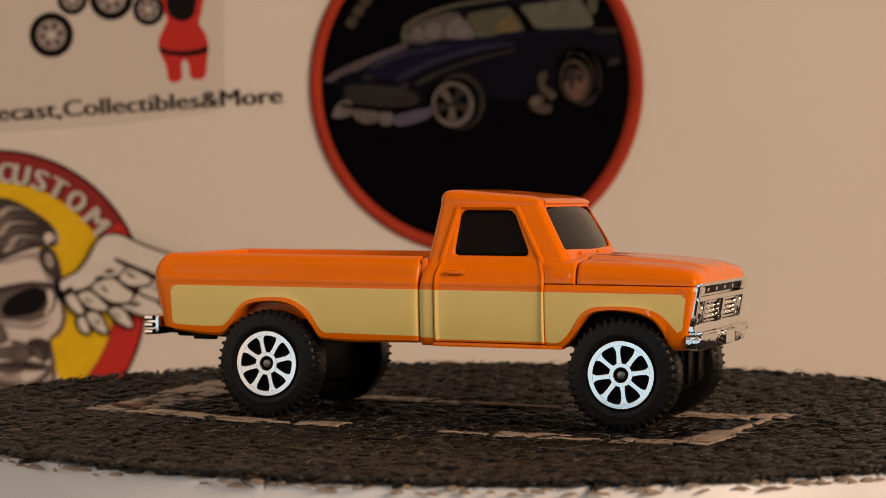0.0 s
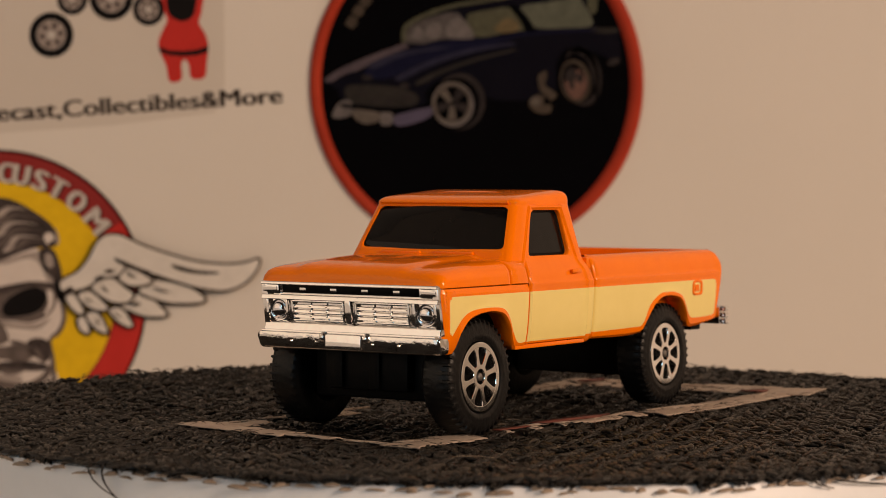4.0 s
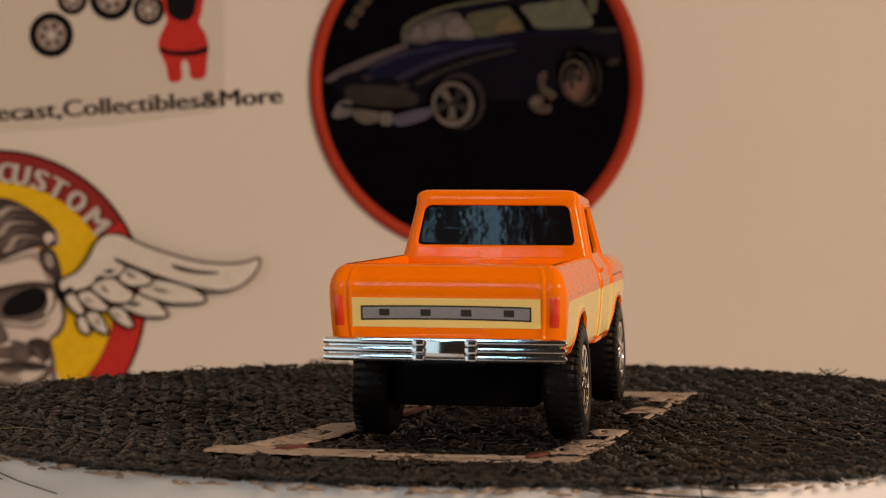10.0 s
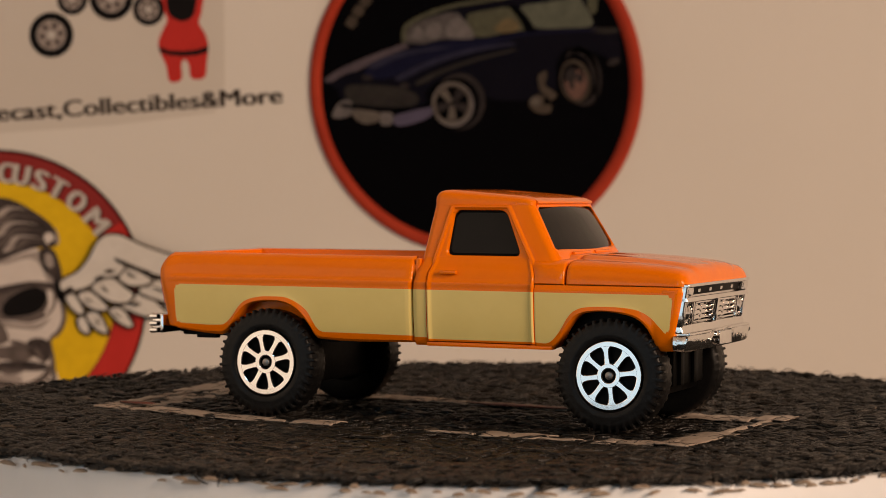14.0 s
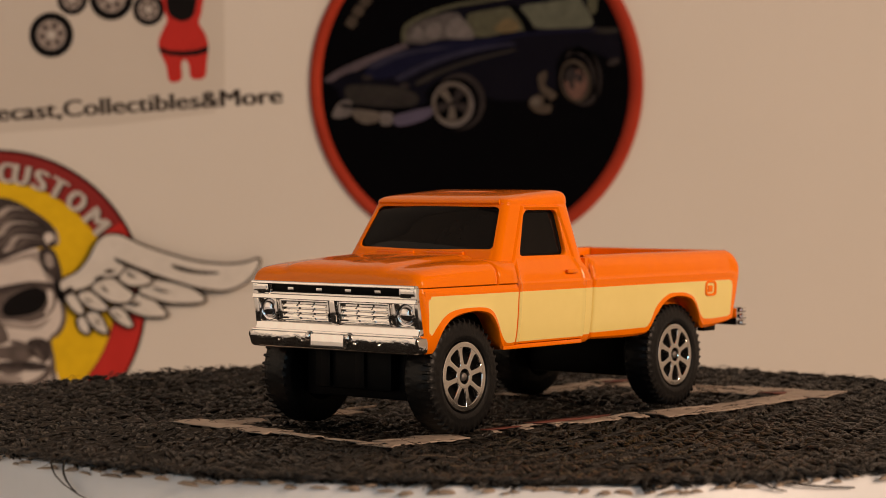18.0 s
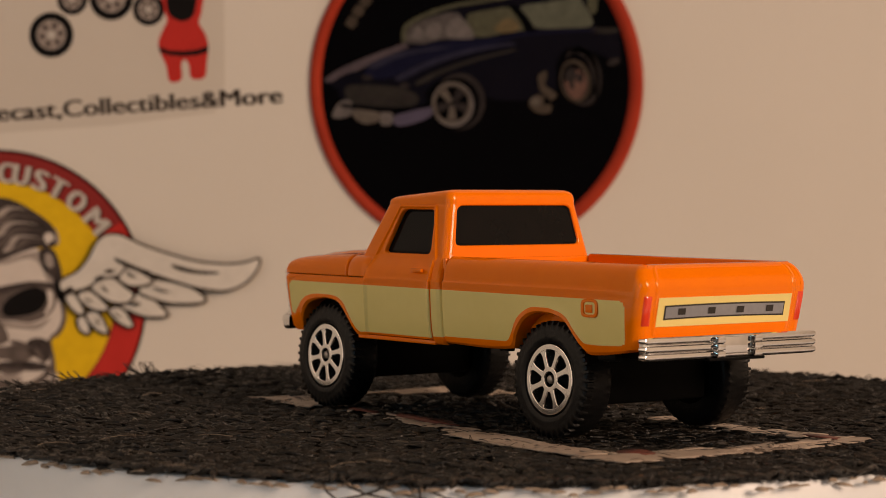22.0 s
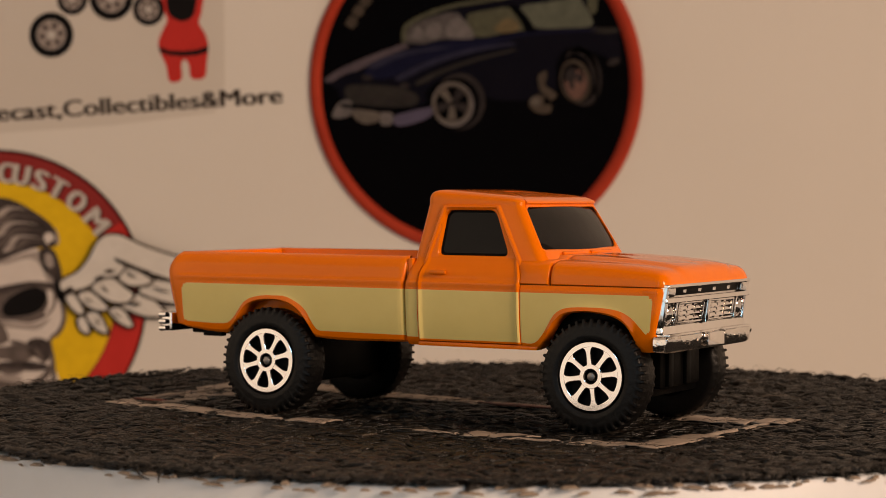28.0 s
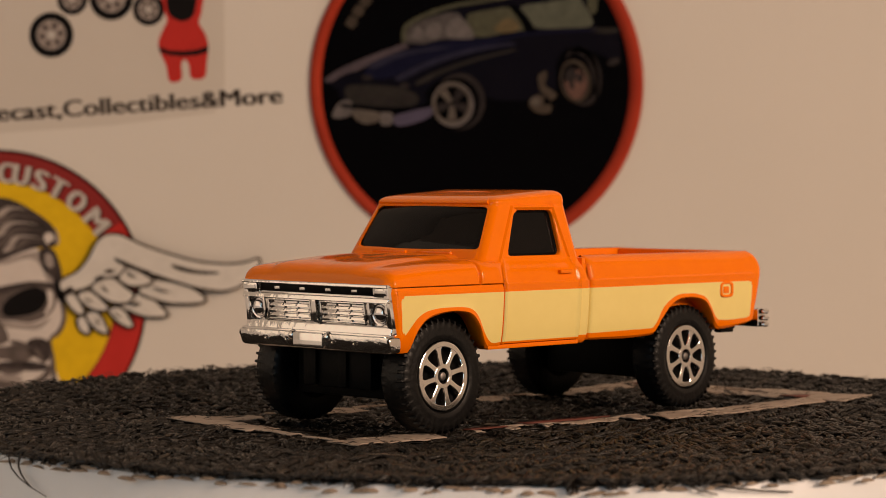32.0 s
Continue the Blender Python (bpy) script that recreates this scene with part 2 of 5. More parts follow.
def build_mat():
    rng = random.Random(5)
    mat = mpart("round_mat", lathe_bm([(0, -1.54), (35, -1.54), (70, 0.06), (75.8, 0.36), (76.3, 0.5), (76.2, 0.62), (73, 0.45), (35, -0.9), (0, -0.9)], 120, axis="z"), M_JUTE_LOW, None, sharp=0)
    tagged(mat, "round coarse black woven jute mat with frayed pale-stitched edge", "mat")
    # stitches: short plump strands in staggered rows, lying along the weave
    verts, faces, slots = [], [], []
    n = 5

    # worn: 1 gives the strand the paler colour
    def strand(x, y, z, yaw, pitch, half, rad, flat=0.75, worn=0):
        cy, sy = math.cos(yaw), math.sin(yaw)
        first = len(verts)
        prof = ((-1.0, 0.3), (-0.45, 0.95), (0.45, 0.95), (1.0, 0.3))
        bend = rng.uniform(-0.25, 0.25) * half
        for s, k in prof:
            for a in range(n):
                t = 2 * math.pi * a / n
                u = s * half
                v = math.cos(t) * rad * k + bend * (1 - s * s)
                w = math.sin(t) * rad * k * flat + 0.5 * rad * (1 - s * s) + u * math.sin(pitch)
                verts.append((x + cy * u - sy * v, y + sy * u + cy * v, z + w))
        for i in range(len(prof) - 1):
            for a in range(n):
                b = (a + 1) % n
                faces.append((first + i * n + a, first + i * n + b, first + (i + 1) * n + b, first + (i + 1) * n + a))
        faces.append(tuple(first + a for a in reversed(range(n))))
        faces.append(tuple(first + 3 * n + a for a in range(n)))
        slots.extend([worn] * (3 * n + 2))

    # plump floats in staggered rows, leaning by turns to either side, with thin loose plies on them
    pitch, turn = 2.6, radians(17)
    ct, st = math.cos(turn), math.sin(turn)
    for i in range(-32, 33):
        for j in range(-46, 47):
            u = (i + 0.5 * (j % 2)) * pitch + rng.gauss(0, 0.16) + 0.4 * math.sin(0.31 * j)
            v = j * 1.76 + rng.gauss(0, 0.12) + 0.4 * math.sin(0.27 * i + 1)
            px, py = ct * u - st * v, st * u + ct * v
            r = math.hypot(px, py)
            if r > mat_edge(math.atan2(py, px)) - 1.0:
                continue
            swing = 0.55 * noise.noise((px * 0.035, py * 0.035, 2.0))
            yaw = turn + (0.42 if j % 2 else -0.42) + swing + rng.gauss(0.0, 0.16)
            high = mat_height(r) - 0.50 + rng.uniform(-0.30, 0.20) + 0.16 * noise.noise((px * 0.12, py * 0.12, 5.0))
            lift, tip = rng.uniform(0.30, 0.58), rng.uniform(-0.18, 0.18)
            reach = rng.uniform(1.25, 1.8)
            for q in (-1.5, -0.5, 0.5, 1.5):
                off = q * rng.uniform(0.27, 0.37)
                crown = lift * (1 - (q / 1.9) ** 2)
                strand(px - math.sin(yaw) * off + rng.gauss(0, 0.1), py + math.cos(yaw) * off + rng.gauss(0, 0.1), high + crown + rng.uniform(-0.06, 0.06), yaw + 0.2 + rng.gauss(0, 0.1), tip, reach * rng.uniform(0.8, 1.15), rng.uniform(0.21, 0.35), 0.95, 1 if rng.random() < 0.02 else 0)
            if rng.random() < 0.3:
                strand(px + rng.gauss(0, 0.3), py + rng.gauss(0, 0.3), high + lift + 0.12, yaw + rng.gauss(0, 0.4), rng.uniform(-0.2, 0.25), rng.uniform(0.6, 2.0), rng.uniform(0.06, 0.13), 1.0, 1 if rng.random() < 0.1 else 0)
    for k in range(420):
        a = 2 * math.pi * k / 420
        rr = mat_edge(a) - 0.7 + rng.uniform(-0.7, 0.4)
        strand(rr * math.cos(a), rr * math.sin(a), rng.uniform(0.55, 0.95), a + math.pi / 2 + rng.gauss(0.4, 0.5), rng.uniform(-0.3, 0.3), rng.uniform(0.9, 1.6), rng.uniform(0.3, 0.5), 0.8)
    weave = mesh_part("weave", verts, faces, (M_JUTE, M_JUTE_PALER), mat, slots=slots)
    tagged(weave, kind="stuff")
    # pale stitching that shows under the rim
    verts.clear()
    faces.clear()
    for k in range(320):
        if rng.random() < 0.18:
            continue
        a = 2 * math.pi * (k + rng.uniform(-0.4, 0.4)) / 320
        rr = mat_edge(a) + rng.uniform(-0.75, -0.15)
        strand(rr * math.cos(a), rr * math.sin(a), rng.uniform(-0.55, 0.25), a + math.pi / 2 + rng.gauss(0.1, 0.25), rng.uniform(-0.12, 0.12), rng.uniform(0.5, 1.3), rng.uniform(0.16, 0.34), 0.9)
    tagged(mesh_part("edge_stitching", verts, faces, M_TAN, mat, "pale natural jute stitching"), kind="stuff")
    # loose fibres
    verts, faces = [], []

    def fibre(pts, rad):
        first = len(verts)
        for i, p in enumerate(pts):
            q = Vector(pts[min(i + 1, len(pts) - 1)]) - Vector(pts[max(i - 1, 0)])
            side = q.cross(Vector((0, 0, 1)))
            side = side.normalized() if side.length > 1e-6 else Vector((1, 0, 0))
            up = side.cross(q).normalized()
            k = rad * (1 - 0.6 * i / len(pts))
            for a in range(3):
                t = 2.1 * a
                verts.append(tuple(Vector(p) + side * (math.cos(t) * k) + up * (math.sin(t) * k)))
        for i in range(len(pts) - 1):
            for a in range(3):
                b = (a + 1) % 3
                faces.append((first + 3 * i + a, first + 3 * i + b, first + 3 * i + 3 + b, first + 3 * i + 3 + a))

    def wander(x, y, z, yaw, length, lift, drop=0.0, wob=0.5):
        pts = []
        for i in range(6):
            s = i / 5
            pts.append((x, y, z + lift * math.sin(math.pi * s) - drop * s * s))
            yaw += rng.gauss(0, wob)
            x += math.cos(yaw) * length / 5
            y += math.sin(yaw) * length / 5
        return pts

    for k in range(2600):
        r = 79 * math.sqrt(rng.random())
        a = rng.uniform(0, 2 * math.pi)
        fibre(wander(r * math.cos(a), r * math.sin(a), mat_height(r) + rng.uniform(0.15, 0.5), rng.gauss(0, 0.9) + math.pi * (k % 2), rng.uniform(1.5, 5.5), rng.uniform(0.0, 0.5)), rng.uniform(0.02, 0.055))
    for k in range(420):
        a = rng.uniform(0, 2 * math.pi)
        r = mat_edge(a) - 0.6
        fibre(wander(r * math.cos(a), r * math.sin(a), mat_height(78) + rng.uniform(-0.4, 0.5), a + rng.gauss(0, 0.9), rng.uniform(1.0, 3.2), rng.uniform(0.0, 0.5), rng.uniform(-0.4, 0.3)), rng.uniform(0.05, 0.12))
    tagged(mesh_part("loose_fibre", verts, faces, M_FIBRE, mat), kind="stuff")
    verts, faces = [], []
    for k in range(18):
        r = 77 * math.sqrt(rng.random())
        a = rng.uniform(0, 2 * math.pi)
        fibre(wander(r * math.cos(a), r * math.sin(a), mat_height(r) + 0.5, rng.uniform(0, 6.3), rng.uniform(2.5, 7), 0.2, 0, 0.3), rng.uniform(0.03, 0.06))
    tagged(mesh_part("pale_fibre", verts, faces, M_TAN, mat), kind="stuff")
    # tufts: frayed bundles at the rim (angle, fibres, length, drop)
    for ang, count, length, drop in TUFTS:
        verts, faces = [], []
        for k in range(count):
            a = radians(ang + rng.gauss(0, 0.9))
            sway, reach = rng.gauss(1.0, 1.0), rng.uniform(0.4, 1.0)
            r = mat_edge(a) - 0.4
            if drop > 0:
                fibre([((r + 0.5 * math.sin(0.6 * q)) * math.cos(a + 0.004 * sway * q * q), (r + 0.5 * math.sin(0.6 * q)) * math.sin(a + 0.004 * sway * q * q), 0.8 - drop * q / 5 * reach) for q in range(6)], rng.uniform(0.12, 0.2))
                continue
            fibre(wander(r * math.cos(a), r * math.sin(a), 0.9 if drop < 0 else 0.75, a + rng.gauss(0, 0.55), length * rng.uniform(0.5, 1.1), 0.2, drop, 0.25), rng.uniform(0.10, 0.2))
        mesh_part("tuft", verts, faces, M_FIBRE, mat, "frayed black strands")
    return mat


TUFTS = ((129, 2, 3.0, 7.0), (132, 2, 3.0, 3.5), (136, 2, 3.0, 4.0), (-2, 2, 3.0, 5.0), (-164, 6, 3.0, 2.6), (-156, 3, 3.0, 3.0), (60, 2, 3.0, 2.0), (-90, 2, 3.0, 1.6), (9, 14, 3.0, -1.8), (21, 6, 4.0, -1.2), (31, 8, 3.0, -1.0), (-36, 6, 3.5, -1.2), (-100, 6, 3.0, -0.6))
round_mat = build_mat()


def tape_frame():
    """Worn pale tape lying in the weave as a rectangle round the truck."""
    rng = random.Random(11)
    ob = new("tape_frame")
    tagged(ob, "worn pale paper tape rectangle stuck on the mat", "tape")

    def strip(a, b, width, spans, name="strip", gaps=-0.75, step=0.4, sink=0.04):
        """Pieces of tape along a line; spans are stretches of it in thousandths, torn at both ends."""
        a, b = Vector(a), Vector(b)
        d = (b - a).normalized()
        side = Vector((-d.y, d.x, 0))
        length = (b - a).length
        across = [-0.5, -0.42, -0.32, -0.2, -0.1, 0.0, 0.1, 0.2, 0.32, 0.42, 0.5]
        for s0, s1 in spans:
            lean0, lean1 = rng.uniform(-1.4, 1.4), rng.uniform(-1.4, 1.4)
            n = max(3, int(length * (s1 - s0) / 1000 / step))
            rows = []
            for i in range(n + 1):
                row = []
                for c in across:
                    t = (s0 + (s1 - s0) * i / n) / 1000 * length
                    t += c * (lean0 if i < n / 2 else lean1) + (rng.uniform(-0.3, 0.3) if i in (0, n) else 0.0)
                    edge = rng.uniform(-0.05, 0.03) if abs(c) > 0.45 else 0.0
                    q = a + d * t + side * (c + math.copysign(edge, c)) * width
                    z = mat_height(math.hypot(q.x, q.y)) + 0.60 - sink + 0.16 * noise.noise((q.x * 0.35, q.y * 0.35, 3.0)) - (0.12 if abs(c) > 0.4 else 0)
                    row.append((q.x, q.y, z))
                rows.append(row)
            bm = grid_bm(rows)

            def worn(f):
                c = f.calc_center_median()
                u, v = c.dot(d), c.dot(side)
                return noise.noise((u * 0.16, v * 0.7, 7.0)) + 0.5 * noise.noise((u * 0.5, v * 1.6, 1.0)) < gaps
            drop = [f for f in bm.faces if worn(f)]
            bmesh.ops.delete(bm, geom=drop, context="FACES")
            ex = bmesh.ops.extrude_face_region(bm, geom=bm.faces[:])
            bmesh.ops.translate(bm, vec=(0, 0, -0.15), verts=[v for v in ex["geom"] if isinstance(v, bmesh.types.BMVert)])
            bmesh.ops.recalc_face_normals(bm, faces=bm.faces[:])
            mpart(name, bm, M_TAPE, ob, sharp=0)

    strip((-51.5, 25.5, 0), (-50.2, -18.5, 0), 8.6, ((0, 450),), gaps=-0.5)
    strip((-51.5, 25.5, 0), (-50.2, -18.5, 0), 8.2, ((455, 1000),), gaps=-0.42, sink=0.30)
    strip((36.6, 14.5, 0), (34.0, -25.5, 0), 5.4, ((0, 130), (560, 1000)), gaps=-0.5)
    strip((-47.0, 20.4, 0), (34.3, 10.6, 0), 5.8, ((0, 390), (870, 1000)), gaps=-0.38)
    strip((-14.0, 15.6, 0), (22.0, 11.0, 0), 3.2, ((0, 90), (150, 520), (640, 700), (820, 880)), gaps=-0.16)
    strip((-45.8, -15.5, 0), (31.8, -22.2, 0), 5.2, ((0, 250), (315, 400), (690, 800), (905, 1000)), gaps=-0.40, sink=0.16)
    # slivers that are left where the tape has worn away
    strip((-30.0, -18.4, 0), (24.0, -23.2, 0), 0.7, ((40, 140), (560, 680), (860, 960)), gaps=-0.5, sink=0.12)
    strip((-52.5, 10.0, 0), (-51.8, -12.0, 0), 1.2, ((0, 420), (520, 1000)), gaps=-0.5)
    strip((36.8, 8.5, 0), (35.6, -9.0, 0), 1.2, ((0, 400), (480, 1000)), gaps=-0.5)
    strip((-30.0, 15.6, 0), (27.0, 8.9, 0), 0.8, ((0, 200), (260, 420), (520, 700)), gaps=-0.5)
    return ob


tape = tape_frame()
for sx, sy, ln, wd in ((-1.0, 12.2, 16.0, 3.0), (-48.7, 16.8, 5.0, 4.0), (14.0, 12.0, 7.0, 2.2), (-49.5, -13.2, 6.0, 2.6)):
    outline = []
    for k in range(18):
        a = 2 * math.pi * k / 18
        w = 1 + 0.45 * noise.noise((3 * math.cos(a) + sx, 3 * math.sin(a), sy))
        outline.append((sx + 0.5 * ln * w * math.cos(a), sy + 0.5 * wd * w * math.sin(a) - 0.11 * 0.5 * ln * w * math.cos(a)))
    h = mat_height(math.hypot(sx, sy)) + 0.70
    bm = poly_bm(outline, h - 0.1, h, "xy")
    mpart("rust_stain", bm, M_RUST, tape, "rust-red stain", sharp=0)


# ---- the toy pickup, drawn in millimetres: x forward, y to its left, wheels on z = 0 ----
truck = new("toy_pickup_truck")
tagged(truck, "orange and cream die-cast toy pickup truck with big black knobby tyres", "toy truck")

FENDER_Y = ((9.5, 13.2), (10.4, 13.45), (11.2, 13.8), (12.5, 14.05), (15.0, 14.28), (17.9, 14.42), (18.3, 14.41), (18.42, 14.33), (18.55, 14.23), (18.85, 14.17), (19.2, 14.14), (19.6, 14.11),
            (20.2, 14.03), (21.0, 13.78), (21.6, 13.44), (22.0, 13.0), (22.2, 12.6))
SIDE_Y = ((9.5, 13.2), (10.4, 13.45), (11.2, 13.8), (12.5, 14.05), (15.0, 14.28), (17.9, 14.40), (18.05, 14.37), (18.85, 14.44), (18.95, 14.42), (19.05, 14.30), (19.2, 14.2), (19.6, 14.12),
          (20.2, 14.03), (21.0, 13.78), (21.6, 13.44), (22.0, 13.0), (22.2, 12.6))
TAIL_X = ((9.0, -41.1), (11.8, -41.35), (14.0, -41.7), (17.0, -42.3), (19.0, -42.7), (19.7, -42.72), (20.5, -42.45), (21.3, -41.95), (21.9, -41.5), (22.2, -41.1))
CAB_Y = ((9.5, 13.2), (10.4, 13.45), (11.2, 13.8), (12.5, 14.05), (15.0, 14.28), (17.9, 14.40), (18.05, 14.37), (18.85, 14.44), (18.95, 14.42), (19.05, 14.32), (19.2, 14.23), (19.6, 14.14),
         (20.2, 13.93), (20.7, 13.66), (21.0, 13.46), (21.3, 13.26), (21.6, 13.08), (21.85, 12.95), (22.0, 12.885), (22.2, 12.81), (22.4, 12.72))
FRONT_ARCH = ((14.4, 10.45), (16.6, 10.4), (17.64, 11.33), (18.64, 13.0), (20.32, 14.85), (22.32, 15.45), (25.0, 15.5), (28.34, 14.8), (30.0, 13.27), (31.0, 11.0), (31.2, 10.7), (35.0, 10.7))
FRONT_CREAM = ((14.4, 11.3), (16.3, 11.3), (17.64, 12.5), (19.32, 15.0), (20.6, 15.85), (22.32, 16.15), (25.0, 16.2), (28.3, 15.92), (30.0, 15.2), (31.6, 13.9), (33.0, 12.9), (35.0, 12.8))
REAR_ARCH = ((-43.0, 11.9), (-41.4, 11.84), (-32.6, 10.95), (-31.25, 11.8), (-29.9, 13.58), (-28.24, 15.1), (-25.6, 15.7), (-22.6, 15.6), (-20.29, 14.53), (-18.64, 12.52), (-17.66, 10.87), (-3.0, 10.72))
REAR_CREAM = ((-43.0, 12.5), (-40.4, 12.45), (-32.24, 12.33), (-30.9, 13.25), (-28.9, 15.5), (-26.25, 16.35), (-24.0, 16.45), (-21.6, 16.22), (-18.96, 14.65), (-17.65, 12.51), (-16.66, 11.75), (-3.0, 11.66))
TOP_ROWS = (17.88, 18.05, 18.3, 18.5, 18.85, 18.95, 19.05, 19.2, 19.6, 20.2, 20.7, 21.0, 21.3, 21.6, 21.85, 22.0, 22.2, 22.4)
RC = 1.05
TAIL_Y = ((9.5, 13.3), (11.2, 13.8), (12.5, 14.02), (15.0, 14.24), (17.0, 14.33), (18.5, 14.35), (19.6, 14.28), (20.2, 14.18), (21.0, 13.88), (21.6, 13.5), (22.0, 13.0), (22.2, 12.6))
TAIL_R = ((9.0, 1.5), (19.5, 1.5), (21.0, 1.2), (22.2, 0.8))


def curve_table(table, x):
    """Like lerp_table, but rounded from point to point."""
    n = len(table)
    for i in range(n - 1):
        (a, u), (b, v) = table[i], table[i + 1]
        if a <= x <= b:
            t = (x - a) / (b - a)
            m0 = (v - table[i - 1][1]) / (b - table[i - 1][0]) if i > 0 else 0.0
            m1 = (table[i + 2][1] - u) / (table[i + 2][0] - a) if i + 2 < n else 0.0
            flat0, flat1 = abs(m0) < 0.06, abs(m1) < 0.06
            m0, m1 = (0.0 if flat0 else m0) * (b - a), (0.0 if flat1 else m1) * (b - a)
            return (2 * t ** 3 - 3 * t * t + 1) * u + (t ** 3 - 2 * t * t + t) * m0 + (-2 * t ** 3 + 3 * t * t) * v + (t ** 3 - t * t) * m1
    return table[0][1] if x < table[0][0] else table[-1][1]


def side_panel(name, sign, xs, zb, zs, z_top, edge0=True, edge1=True, cream=(-99, 99), place=None, extra=(), inward=1.2, shape=SIDE_Y, bead0=True, bead1=True):
    """One outer panel: columns along x, rows from the lower edge up; the cream band is a slot of its own."""
    cols = []
    x0, x1 = xs[0], xs[-1]
    all_x = list(xs)
    for e, on, s in ((x0, edge0, 1), (x1, edge1, -1)):
        if on:
            all_x += [e + s * 0.08, e + s * 0.18, e + s * 0.32, e + s * 0.48, e + s * 0.68]
    all_x = sorted(set(round(x, 3) for x in all_x))
    points = []
    for x in all_x:
        b, c = zb(x), zs(x)
        rows = [b, b + (c - b) * 0.3, c - 0.06, c] + [c + (17.88 - c) * k for k in (0.03, 0.07, 0.12, 0.2, 0.5, 0.8, 0.88, 0.93, 0.97)] + [z for z in TOP_ROWS if z <= z_top + 1e-6]
        inset = 0.0
        for e, on, bead in ((x0, edge0, bead0), (x1, edge1, bead1)):
            if on:
                d = abs(x - e)
                rim = (0.52, 0.34, 0.22, 0.13, 0.06, 0.01) if bead == "round" else (0.20, -0.05, -0.18, -0.24, -0.16, -0.03) if bead else (0.22, 0.03, 0.0, 0.0, 0.0, 0.0)
                inset += rim[0] if d < 0.04 else rim[1] if d < 0.13 else rim[2] if d < 0.25 else rim[3] if d < 0.4 else rim[4] if d < 0.6 else rim[5] if d < 0.7 else 0.0
        col = []
        arch = min(1.0, max(0.0, (b - 11.3) / 2.0))
        for k, z in enumerate(rows):
            y = lerp_table(shape, z) - inset * (1.0 if z < 22.1 else 0.5) + 0.22 * arch * math.exp(-((z - b - 0.3) / 0.7) ** 2)
            if k == 0:
                y -= 0.3
            px, py = (x, y) if place is None else place(x, y, z)
            col.append((px, py * sign, z))
        px, py = col[0][0], abs(col[0][1])
        col = [(px, (py - inward) * sign, b + 0.05)] + col
        for dy, z in extra:
            px = all_x[0] if place is None else None
            xx = x if place is None else place(x, dy, z)[0]
            col.append((xx, dy * sign, z))
        cols.append(col)
    n_rows = len(cols[0])

    def slot(i, j):
        xa, xb = all_x[i], all_x[i + 1]
        margin0 = x0 + (0.07 if edge0 and bead0 != "round" else 0)
        margin1 = x1 - (0.07 if edge1 and bead1 != "round" else 0)
        inside = xa >= max(margin0, cream[0]) - 1e-3 and xb <= min(margin1, cream[1]) + 1e-3
        d = min(xa - cream[0], cream[1] - xb)
        cut = 3 if d < 0.14 else 2 if d < 0.3 else 1 if d < 0.55 else 0
        return 1 if inside and 4 + cut <= j < 14 - cut else 0
    bm = grid_bm(cols, slot)
    if sign > 0:
        bmesh.ops.reverse_faces(bm, faces=bm.faces[:])
    return bm


def frange(a, b, step):
    n = max(1, int(round((b - a) / step)))
    return [a + (b - a) * k / n for k in range(n + 1)]


def nose_place(x, y, z):
    """The front of the fender leans back towards the bumper and rounds into the grille."""
    k = max(0.0, min(1.0, (x - 30.5) / 4.4))
    xx = x - k * max(0.0, 19.2 - z) * 0.17
    d = max(0.0, x - 33.9)
    return xx, y - 0.75 * d * d


def tail_place(x, y, z):
    """The last stretch of the bed follows the leaning tail and rounds into it."""
    if x > -39.5:
        return x, y
    r = lerp_table(TAIL_R, z)
    y += (lerp_table(TAIL_Y, z) - lerp_table(SIDE_Y, z)) * min(1.0, (-39.5 - x) / 1.5)
    u = max(0.0, -41.0 - x) / 1.5
    end = lerp_table(TAIL_X, z)
    xx = -39.5 + (-39.5 - x) / 1.5 * (end + r + 39.5) if u <= 0 else end + r - r * u
    return xx, y - r * (1 - math.sqrt(max(0.0, 1 - u * u)))


def swell(a, b, z):
    k = max(0.0, min(1.0, (z - a) / (b - a)))
    return k * k * (3 - 2 * k)


def door_place(x, y, z):
    """Above the belt the door narrows towards its window."""
    k, f = swell(19.6, 22.2, z), (x + 0.97) / 15.37
    return x + k * (0.62 * (1 - f) - 0.8 * f), y


def corner_place(x, y, z):
    """The rear corner of the cab leans forward and rounds into its back."""
    f, d = (x + 3.1) / 2.15, x + 3.1
    drop = swell(20.0, 22.0, z) * (RC - math.sqrt(max(0.0, RC * RC - (RC - d) ** 2))) if d < RC else 0.0
    return x + 0.163 * max(0.0, z - 18.1) * (1 - f) + 0.62 * swell(19.6, 22.2, z) * f, y - drop


